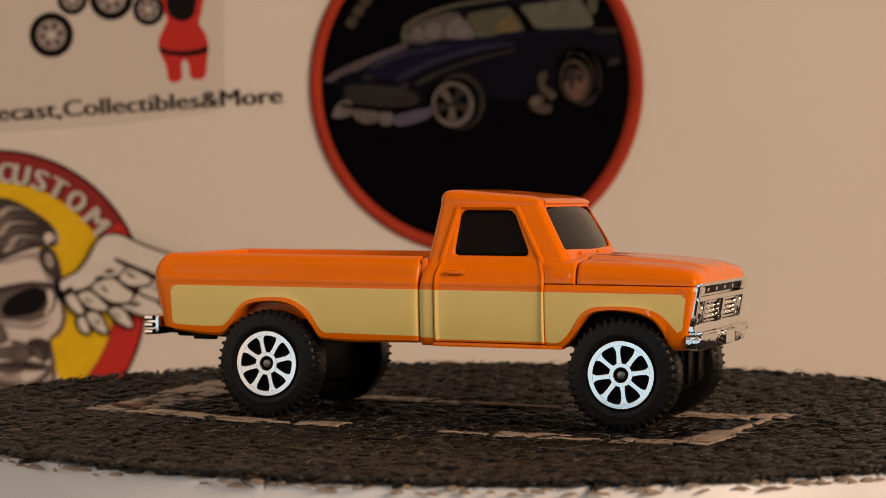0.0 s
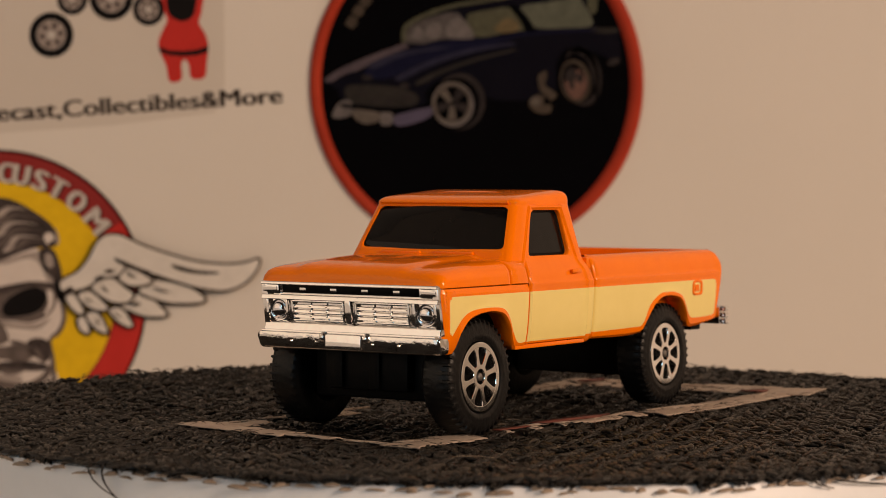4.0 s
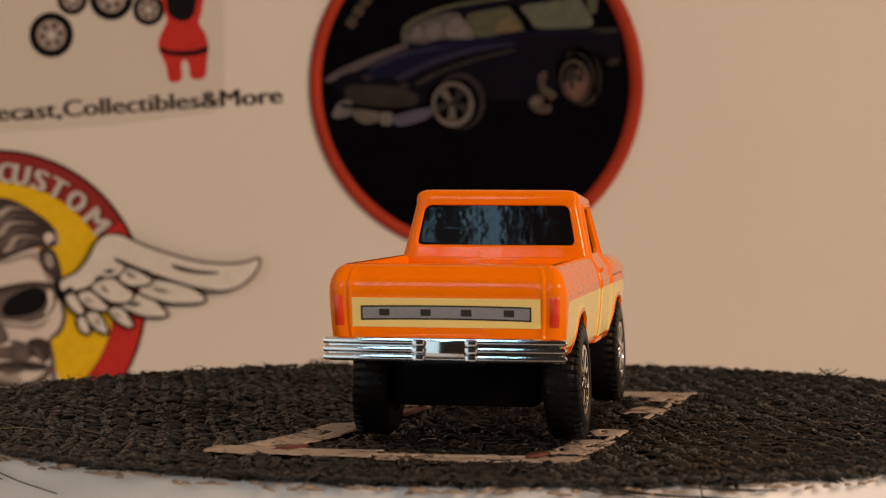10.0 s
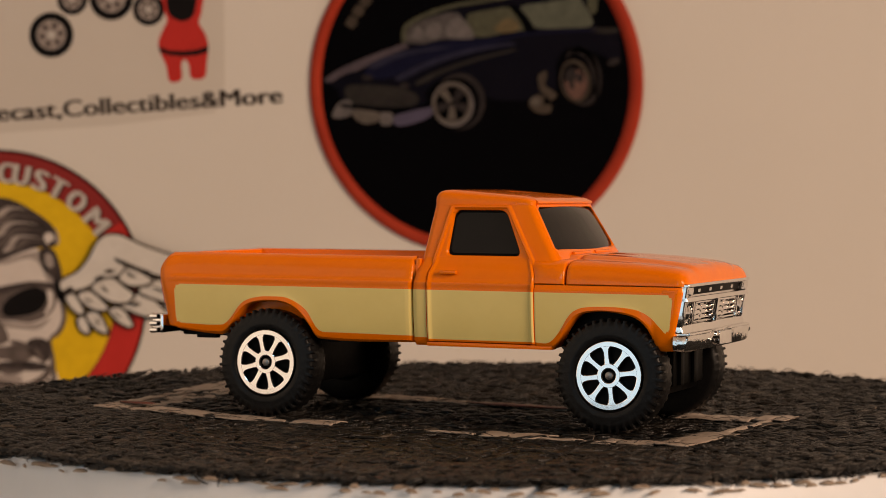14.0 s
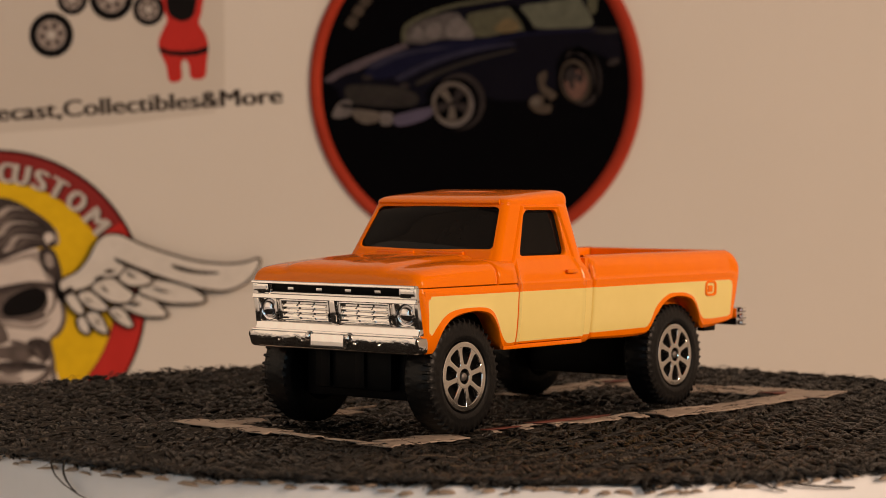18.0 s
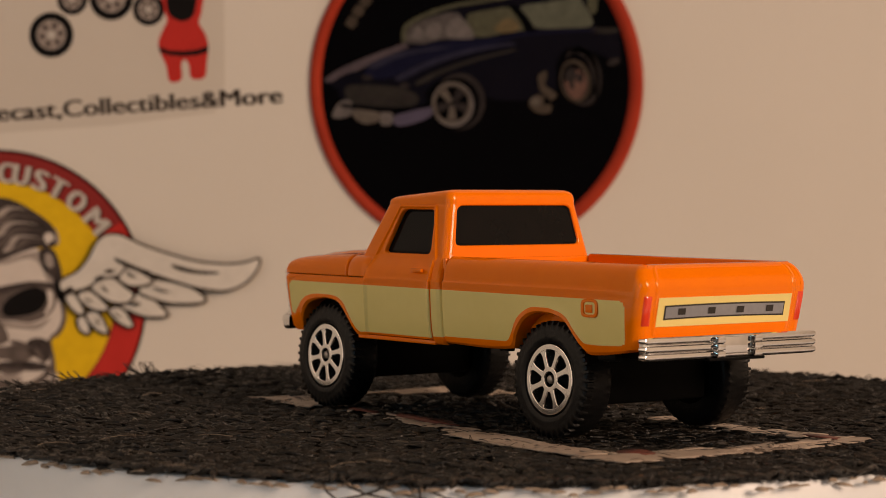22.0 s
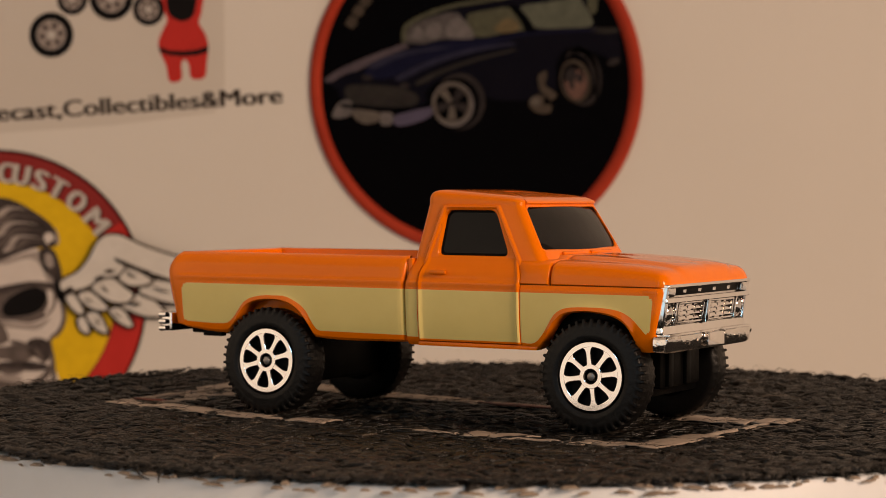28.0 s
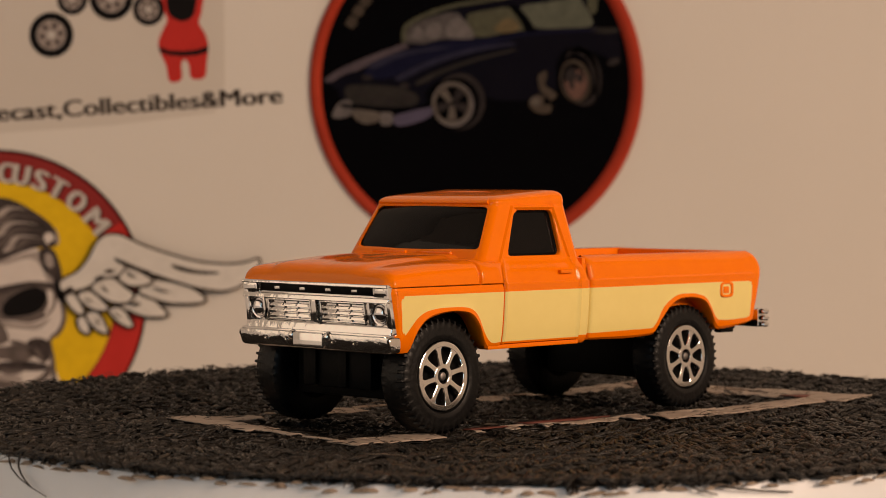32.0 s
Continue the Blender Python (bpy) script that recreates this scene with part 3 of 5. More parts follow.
PAINT = (M_ORANGE, M_CREAM)
for sign in (1, -1):
    xs = frange(14.38, 34.9, 0.5)
    mpart("front_fender", side_panel("front_fender", sign, sorted(set(xs + [32.75, 33.0, 33.22, 33.37, 33.5])), lambda x: curve_table(FRONT_ARCH, x), lambda x: curve_table(FRONT_CREAM, x), 18.85, True, False, (-9.0, 33.51), nose_place, inward=2.2, shape=FENDER_Y, bead0=False), PAINT, truck)
    door = mpart("door", side_panel("door", sign, frange(-0.97, 14.4, 0.9), lambda x: 10.95, lambda x: 11.3, 22.4, shape=CAB_Y, place=door_place), PAINT, truck)
    mpart("cab_corner", side_panel("cab_corner", sign, frange(-3.1, -0.95, 0.35), lambda x: 10.4, lambda x: 11.5, 22.4, True, True, shape=CAB_Y, place=corner_place, bead0="round", bead1=False), PAINT, truck)
    mpart("rocker", box_bm(-1.2, 16.7, 12.0 * sign, 13.62 * sign, 10.35, 10.92, 0.12), M_ORANGE, truck)
    bx = sorted(set([round(v, 3) for v in [-41.0 - 1.5 * math.sin(radians(9 * k)) for k in range(11)] + frange(-41.0, -39.5, 0.5) + frange(-39.5, -3.2, 0.5)] + [-39.8, -39.7, -39.55, -39.3, -38.95]))
    mpart("bedside", side_panel("bedside", sign, bx, lambda x: curve_table(REAR_ARCH, x), lambda x: curve_table(REAR_CREAM, x), 22.2, False, True, (-39.81, 9.0), tail_place, ((12.3, 22.28), (11.9, 22.2), (11.75, 21.9), (11.7, 14.0)), inward=2.4, bead1="round"), PAINT, truck)
    handle = mpart("door_handle", box_bm(0.95, 3.35, 14.0 * sign, 14.5 * sign, 20.0, 20.5, 0.12), M_ORANGE, door)
    mpart("side_marker", box_bm(31.9, 34.0, 14.0 * sign, 14.42 * sign, 17.95, 18.55, 0.1), M_ORANGE, truck)

# fuel flap on the left bedside: a raised orange ring
flap = bmesh.new()
ring_out = [(-33.45 + 1.55 * math.copysign(abs(math.cos(a)) ** 0.5, math.cos(a)), 16.75 + 1.15 * math.copysign(abs(math.sin(a)) ** 0.5, math.sin(a))) for a in [2 * math.pi * k / 40 for k in range(40)]]
prof = ((1.0, 14.30), (0.97, 14.52), (0.86, 14.55), (0.72, 14.52), (0.66, 14.36))
rows = [[(-33.45 + (x + 33.45) * k, y, 16.75 + (z - 16.75) * k) for k, y in prof] for x, z in ring_out]
grid_bm(rows, close_u=True, bm=flap)
fuel_flap = mpart("fuel_flap", flap, M_ORANGE, truck)
mpart("lid", box_bm(-33.95, -32.7, 14.2, 14.5, 16.2, 17.2, 0.12), M_ORANGE, fuel_flap)


# tailgate with its top edge and inner face
def tail_sheet(ys, zs, proud):
    return [[(lerp_table(TAIL_X, z) - proud(y, z), gate_y(y, z), z) for z in zs] for y in ys]


half_ys = [0.0, 1, 2, 3, 4, 5, 6, 7, 8, 9, 10, 10.8, 11.3, 11.45, 11.6, 11.75, 11.9, 12.0, 12.1, 12.2, 12.5, 12.9]
tys = [-y for y in half_ys[:0:-1]] + half_ys
tzs = [11.75, 12.4, 13.6, 14.4, 16, 18, 18.9, 19.15, 19.4, 20.2, 20.8, 21.2, 21.6, 21.9, 22.2]


def gate_proud(y, z):
    g = 0.11 * math.exp(-((abs(y) - 11.7) / 0.2) ** 2) - 0.05 * math.exp(-((abs(y) - 12.1) / 0.1) ** 2)
    return g + (-0.04 if abs(z - 19.15) < 0.05 and abs(y) < 11.3 else 0)


def gate_y(y, z):
    return y * (lerp_table(TAIL_Y, z) - lerp_table(TAIL_R, z)) / 12.9


rows = tail_sheet(tys, tzs, gate_proud)
for row, y in zip(rows, tys):
    row += [(-40.4, 0.9 * y, 22.25), (-40.0, 0.9 * y, 22.1), (-39.9, 0.9 * y, 14.0)]
    row[0:0] = [(-40.2, 0.95 * y, 11.8)]
gate = mpart("tailgate", grid_bm(rows), M_ORANGE, truck)


def gate_plate(name, y0, y1, z0, z1, proud, mat, label="", bow=0.0):
    rows = []
    for y in frange(y0, y1, (y1 - y0) / 16):
        rows.append([(lerp_table(TAIL_X, z) - p, y, z + bow * (1 - (y / y1) ** 2)) for z, p in ((z0, 0.02), (z0 + 0.03, proud), (z1 - 0.03, proud), (z1, 0.02))])
    return mpart(name, grid_bm(rows), mat, gate, label)


gate_plate("cream_panel", -11.35, 11.35, 14.75, 18.3, 0.07, M_CREAM, "cream painted panel")
gate_plate("plate_outline", -10.25, 10.25, 15.55, 17.35, 0.11, M_INK, "thin dark outline", 0.12)
gate_plate("grey_plate", -10.05, 10.05, 15.75, 17.15, 0.15, M_GREY, "dark grey name plate", 0.12)
for y in (-7.6, -2.5, 2.4, 7.4):
    rows = [[(lerp_table(TAIL_X, z) - 0.19, yy, z) for z in (16.15, 16.95)] for yy in (y - 0.62, y + 0.62)]
    mpart("plate_mark", grid_bm(rows), M_INK, gate, "plain black bar")
for s in (1, -1):
    rows = []
    for k in range(9):
        row = []
        lift = 0.13 * min(1.0, 4 * k / 8, 4 * (8 - k) / 8)
        for i, z in enumerate((14.9, 15.15, 16.7, 18.25, 18.5)):
            r, side = lerp_table(TAIL_R, z), lerp_table(TAIL_Y, z)
            up = lift if 0 < i < 4 else 0.0
            a = radians(max(0.0, (k - 2) * 5.0))
            flat_y = side - r - max(0, 2 - k) * 0.2
            row.append((lerp_table(TAIL_X, z) + r * (1 - math.cos(a)) - (0.015 + up) * math.cos(a), s * (flat_y + r * math.sin(a) + (0.015 + up) * math.sin(a)), z))
        rows.append(row)
    mpart("tail_lamp", grid_bm(rows), M_RED, truck, "red tail lamp")

mpart("bed_floor", box_bm(-40.2, -4.0, -11.9, 11.9, 13.4, 14.1), M_ORANGE, truck, smooth=False)
mpart("bed_front_panel", box_bm(-4.3, -3.0, -13.3, 13.3, 10.9, 21.2, 0.2), M_ORANGE, truck)
mpart("cab_back_panel", box_bm(-3.05, -2.3, -13.3, 13.3, 10.6, 22.0, 0.25), M_ORANGE, truck)


# ---- cab: rings from the belt line to the roof ----
def half_width(z):
    return 12.85 - (z - 22.0) * 0.217


def x_front(z):
    return 16.3 - (z - 23.5) * 0.566


def x_rear(z):
    return -3.05 + (z - 18.1) * 0.163


def side_x(pair, z):
    return pair[0] + (pair[1] - pair[0]) * (z - 22.4) / 6.0


WIN_REAR, WIN_FRONT = (1.21, 1.84), (11.95, 9.29)
SEAM_REAR, SEAM_FRONT = (-0.15, 1.42), (13.3, 9.95)
ZROWS = [19.6, 20.6, 21.3, 22.0, 22.45, 22.75, 23.05, 23.35, 23.65, 23.95, 24.25, 25.3, 26.4, 27.4, 27.65, 27.95, 28.25, 28.45, 28.62, 28.85, 29.02, 29.2]
REAR_F = [0, 0.2, 0.4, 0.6, 0.75, 0.80, 0.84, 0.872]
FRONT_F = [0.912, 0.88, 0.84, 0.79, 0.7, 0.55, 0.35, 0.18, 0]


def ring(z, spread=0.0, lift=0.0, visor=0.0):
    """Half a ring, from the middle of the back round the left side to the middle of the front."""
    zz = min(z, 29.2)
    w, xf, xr = half_width(zz), x_front(zz), x_rear(zz)
    pts, tags = [], []
    for f in REAR_F:
        pts.append((xr - 0.15 * (1 - f * f), f * w))
        tags.append("r")
    for k in range(6):
        a = radians(90 * k / 5)
        pts.append((xr + RC - RC * math.cos(a), w - RC + RC * math.sin(a)))
        tags.append("c")
    seam0, seam1, w0, w1 = (side_x(p, zz) for p in (SEAM_REAR, SEAM_FRONT, WIN_REAR, WIN_FRONT))
    span = w1 - w0
    for x, tag in ((seam0 - 0.42, "s"), (seam0 - 0.16, "seam"), (seam0 + 0.16, "seam"), (seam0 + 0.42, "s"), (w0, "s"), (w0 + 0.3, "s"), (w0 + 0.6, "s"), (w0 + 0.9, "s"), (w0 + span * 0.35, "s"), (w0 + span * 0.65, "s"),
                   (w1 - 0.9, "s"), (w1 - 0.6, "s"), (w1 - 0.3, "s"), (w1, "s"), (seam1 - 0.42, "s"), (seam1 - 0.16, "seam"), (seam1 + 0.16, "seam"), (seam1 + 0.42, "s")):
        y = w
        if tag == "seam" and 20.7 < z < 29.1:
            y += 0.27
        pts.append((x, y))
        tags.append(tag)
    for k in range(6):
        a = radians(90 * k / 5)
        pts.append((xf - RC + RC * math.sin(a), w - RC + RC * math.cos(a)))
        tags.append("c")
    for f in FRONT_F:
        pts.append((xf + visor + 0.5 * (1 - f * f), f * w))
        tags.append("f")
    xc = (xf + xr) / 2
    hx, hy = (xf - xr) / 2, w
    out = []
    for x, y in pts:
        x2 = xc + (x - xc) * (1 + spread / hx)
        y2 = y * (1 + spread / hy)
        out.append((x2, y2, z + lift * (0.44 - 0.075 * (x2 + 1.5))))
    return out, tags


half_n = len(ring(22.0)[0])


def cab_shell():
    bm = bmesh.new()
    levels = [(z, 0.0, 0.0, 0.0) for z in ZROWS] + [(29.36, 0.0, 0.1, 0.12), (29.6, 0.01, 0.25, 0.24), (29.85, -0.02, 0.45, 0.28), (30.12, -0.09, 0.6, 0.22), (30.38, -0.24, 0.8, 0.08), (30.6, -0.5, 0.9, 0.0), (30.78, -0.95, 1.0, 0.0), (30.9, -1.7, 1.0, 0.0), (30.98, -3.0, 1.0, 0.0), (31.04, -5.0, 1.0, 0.0), (31.06, -7.0, 1.0, 0.0)]
    grid = []
    first = len(REAR_F) + 6
    for i, (z, sp, lift, visor) in enumerate(levels):
        half, tags = ring(z, sp, lift, visor)
        if z in (28.85, 29.02):
            half = [(x, y + 0.25, zz) if tags[k] == "s" and first < k < first + 17 else (x, y, zz) for k, (x, y, zz) in enumerate(half)]
        full = half + [(x, -y, zz) for x, y, zz in half[-2:0:-1]]
        grid.append([bm.verts.new(p) for p in full])
    n = len(grid[0])
    for i in range(len(grid) - 1):
        for j in range(n):
            bm.faces.new((grid[i][j], grid[i][(j + 1) % n], grid[i + 1][(j + 1) % n], grid[i + 1][j]))
    # the middle of the roof
    top = grid[-1]
    c = Vector((0, 0, 0))
    for v in top:
        c += v.co
    c /= n
    c.z += 0.05
    mid = bm.verts.new(c)
    for j in range(n):
        bm.faces.new((top[j], top[(j + 1) % n], mid))
    holes = []
    side0 = len(REAR_F) + 6 + 4
    side1 = len(REAR_F) + 6 + 13
    front0 = half_n - len(FRONT_F)
    mirror = lambda k: (n - k) % n

    def cut(cols, z0, z1, inward, radius):
        r0, r1 = ZROWS.index(z0), ZROWS.index(z1)
        faces = set()
        for i in range(r0, r1):
            for j in cols:
                quad = {grid[i][j], grid[i][(j + 1) % n], grid[i + 1][j], grid[i + 1][(j + 1) % n]}
                for f in grid[i][j].link_faces:
                    if set(f.verts) == quad:
                        faces.add(f)
        edge = [e for f in faces for e in f.edges if sum(1 for g in e.link_faces if g in faces) == 1]
        rim = {v for e in edge for v in e.verts}
        first, last = cols[0], (cols[-1] + 1) % n
        pos = {}
        for i in range(r0, r1 + 1):
            A, B = grid[i][first].co.copy(), grid[i][last].co.copy()
            for j in list(cols) + [last]:
                pos[grid[i][j]] = (A, B, ZROWS[i])
        for v in rim:
            A, B, z = pos[v]
            ax = (B - A).normalized()
            s = (v.co - A).dot(ax)
            length = (B - A).length
            dz, ds = min(z - z0, z1 - z), min(s, length - s)
            if dz < radius and ds < radius:
                cx, cz = radius, radius
                ux, uz = ds - cx, dz - cz
                k = radius / max(1e-6, math.hypot(ux, uz))
                ns, nz = cx + ux * k, cz + uz * k
                v.co += ax * ((ns - ds) * (1 if s < length / 2 else -1))
                slope = (grid[r1][first].co - grid[r0][first].co) / (z1 - z0)
                v.co += slope * ((nz - dz) * (1 if z - z0 < z1 - z else -1))
        holes.append((faces, edge, inward))

    cut(list(range(side0, side1)), 22.45, 28.45, (0, -0.95, 0), 0.85)
    cut([mirror(k + 1) for k in range(side1 - 1, side0 - 1, -1)], 22.45, 28.45, (0, 0.95, 0), 0.85)
    cut(list(range(n - len(REAR_F) + 1, n)) + list(range(0, len(REAR_F) - 1)), 23.65, 29.02, (0.55, 0, 0), 0.8)
    cut(list(range(front0, half_n - 1)) + list(range(half_n - 1, half_n - 1 + len(FRONT_F) - 1)), 23.35, 28.85, (-0.5, 0, 0.05), 0.8)
    for faces, edge, inward in holes:
        bmesh.ops.delete(bm, geom=list(faces), context="FACES_ONLY")
        edge = [e for e in edge if e.is_valid]
        ex = bmesh.ops.extrude_edge_only(bm, edges=edge)
        bmesh.ops.translate(bm, vec=inward, verts=[v for v in ex["geom"] if isinstance(v, bmesh.types.BMVert)])
        bmesh.ops.bevel(bm, geom=[e for e in edge if e.is_valid], offset=0.27, segments=3, affect="EDGES", profile=0.5)
    loose = [v for v in bm.verts if not v.link_faces]
    bmesh.ops.delete(bm, geom=loose, context="VERTS")
    bmesh.ops.recalc_face_normals(bm, faces=bm.faces[:])
    return bm


cab = mpart("cab", cab_shell(), M_ORANGE, truck, sharp=40)
for s in (1, -1):
    rows = [[(side_x((WIN_REAR[0] - 0.5, WIN_REAR[1] - 0.5), z) + k * (side_x(WIN_FRONT, z) + 0.5 - side_x((WIN_REAR[0] - 0.5, WIN_REAR[1] - 0.5), z)), s * (half_width(z) - 0.78), z) for z in frange(22.1, 28.8, 1.0)] for k in frange(0, 1, 0.2)]
    mpart("side_window", grid_bm(rows), M_GLASS, cab, "smoked side window")
rows = [[(x_rear(z) + 0.3 - 0.15 * (1 - f * f), f * half_width(z) * 0.92, z) for z in frange(23.2, 29.3, 1.0)] for f in frange(-1, 1, 0.2)]
mpart("rear_window", grid_bm(rows), M_GLASS, cab, "smoked rear window")
rows = [[(x_front(z) - 0.22 + 1.0 * (1 - f * f) - 0.25 * (abs(z - 26.1) / 2.75) ** 4, f * half_width(z) * 0.912, z) for z in frange(23.25, 28.95, 0.57)] for f in frange(-1, 1, 0.1)]
mpart("windscreen", grid_bm(rows), M_GLASS, cab, "smoked windscreen")


def window_gap_band(place, width, z0, z1, radius, grow, shrink):
    """A thin black band in place of the shaded gap round a pane; place(f, z) gives its points, f from 0 to 1 across the
    opening.
    """
    zm, hw, hz = (z0 + z1) / 2, width / 2, (z1 - z0) / 2
    rows = []
    for q in range(4):
        for k in range(9):
            a = radians(90 * q + 90 * k / 8)
            cs, cz = (1, 1, -1, -1)[(q + 1) % 4], (1, 1, -1, -1)[q]
            row = []
            for g, lift in ((grow, 0.0), (-shrink * 0.8, 0.0), (-shrink, 0.05)):
                r = max(0.1, radius + g)
                sx, sz = cs * (hw - radius) + r * math.cos(a), cz * (hz - radius) + r * math.sin(a)
                row.append(place(0.5 + sx / width, zm + sz, lift))
            rows.append(row)
    return grid_bm(rows, close_u=True)


for s in (1, -1):
    mpart("window_gap_band", window_gap_band(lambda f, z, d: (side_x(WIN_REAR, z) + f * (side_x(WIN_FRONT, z) - side_x(WIN_REAR, z)), s * (half_width(z) - 0.7 - d), z), 9.0, 22.45, 28.45, 0.85, 0.25, 0.3), M_BLACK, cab, "black band in place of the shaded gap")
mpart("window_gap_band", window_gap_band(lambda f, z, d: (x_rear(z) + 0.25 + d - 0.15 * (1 - (2 * f - 1) ** 2), (2 * f - 1) * half_width(z) * 0.872, z), 20.3, 23.65, 29.02, 0.8, 0.25, 0.32), M_BLACK, cab, "black band in place of the shaded gap")
mpart("window_gap_band", window_gap_band(lambda f, z, d: (x_front(z) - 0.16 - d + 1.0 * (1 - (1.824 * f - 0.912) ** 2 / 0.832) - 0.25 * (abs(z - 26.1) / 2.75) ** 4, (1.824 * f - 0.912) * half_width(z), z), 21.3, 23.35, 28.85, 0.8, 0.2, 0.28), M_BLACK, cab, "black band in place of the shaded gap")


# ---- bonnet and cowl: one cross-section swept along x ----
def bonnet_top(x):
    return lerp_table(((14.0, 22.75), (18.8, 22.7), (23, 22.55), (27, 22.35), (31, 22.0), (33, 21.72), (34.0, 21.42), (34.6, 20.95), (34.95, 20.3), (35.1, 19.3)), x)


def bonnet_section(x, nose=1.0):
    zt = bonnet_top(x)
    zm = 18.9
    h = zt - zm
    pts = []
    for y, k in ((14.05, 0.0), (14.28, 0.04), (14.24, 0.28), (14.0, 0.50), (13.6, 0.66), (12.9, 0.78), (11.8, 0.835), (10.2, 0.85), (9.0, 0.855), (8.5, 0.90), (7.9, 0.975), (6.8, 0.99), (4, 1.0), (1.6, 1.0), (0.8, 0.985), (0, 0.985)):
        pts.append((y - 0.75 * max(0, x - 33.9) ** 2, zm + h * k))
    return pts


def swept(xs, inset=lambda x: 0.0):
    rows = []
    for x in xs:
        half = bonnet_section(x)
        d = inset(x)
        rows.append([(x, y - (d if y > 0.01 else 0), z - d) for y, z in half] + [(x, -(y - d), z - d) for y, z in half[-2::-1]])
    return rows


bx = [18.75, 18.87, 19.1] + frange(19.5, 33.5, 0.7) + [34.0, 34.3, 34.6, 34.8, 34.95, 35.05, 35.1]
mpart("bonnet", grid_bm(swept(bx, lambda x: 0.4 if x < 18.8 else 0.1 if x < 18.95 else 0.0)), M_ORANGE, truck, sharp=50)
rows = []
for row in swept([14.44, 14.6, 14.8, 15.4, 16.0, 17.0, 18.3, 18.5, 18.62], lambda x: 0.4 if x > 18.6 else 0.08 if x > 18.4 else 0.0):
    out = []
    for x, y, z in row:
        reach = lerp_table(CAB_Y, z) + max(0.0, x - 14.44) * 0.5 if z < 22.4 else 99.0
        out.append((x - 0.8 * swell(19.6, 22.2, z) * (18.62 - x) / 4.18, math.copysign(min(abs(y), reach), y), z))
    rows.append(out)
mpart("cowl", grid_bm(rows), M_ORANGE, truck, sharp=50)
for s in (1, -1):
    mpart("wiper", box_bm(17.0, 17.5, s * 4.2 - 3.2, s * 4.2 + 3.2, 22.6, 23.05, 0.18), M_ORANGE, truck)


# ---- chrome front ----
def leaned(bm):
    for v in bm.verts:
        v.co.x -= (19.2 - v.co.z) * 0.16
    return bm


def front_box(name, y0, y1, z0, z1, x0, x1, mat, bevel=0.12, parent=None, label="", seg=2, rake=0.0):
    """A block on the leaning front; rake turns its face up towards the bonnet."""
    bm = leaned(box_bm(x0, x1, y0, y1, z0, z1, bevel, seg))
    if rake:
        for v in bm.verts:
            v.co.x += rake * ((z0 + z1) / 2 - v.co.z)
    return mpart(name, bm, mat, parent or truck, label)


grille = front_box("grille", -13.5, 13.5, 13.0, 19.25, 33.6, 34.70, M_CHROME, 0.1, label="chrome grille with a black top band")
front_box("black_band", -10.7, 10.7, 17.8, 18.85, 34.5, 34.80, M_BLACK, 0.08, grille)
for s in (1, -1):
    front_box("lamp_recess", s * 11.5 - 1.6, s * 11.5 + 1.6, 14.1, 16.9, 34.5, 34.76, M_CHROME_CAST, 0.05, grille)
    front_box("grille_recess", s * 5.05 - 4.1, s * 5.05 + 4.1, 14.2, 16.85, 34.5, 34.76, M_CHROME_CAST, 0.05, grille)
front_box("top_bar", -13.85, 13.85, 18.85, 19.3, 34.2, 35.35, M_CHROME_CAST, 0.2, grille, seg=3, rake=0.3)
front_box("middle_bar", -13.85, 13.85, 16.95, 17.6, 34.2, 35.4, M_CHROME_CAST, 0.16, grille, seg=3, rake=0.42)
front_box("lower_bar", -13.85, 13.85, 12.9, 14.05, 34.0, 35.35, M_CHROME_CAST, 0.25, grille, seg=3, rake=0.42)
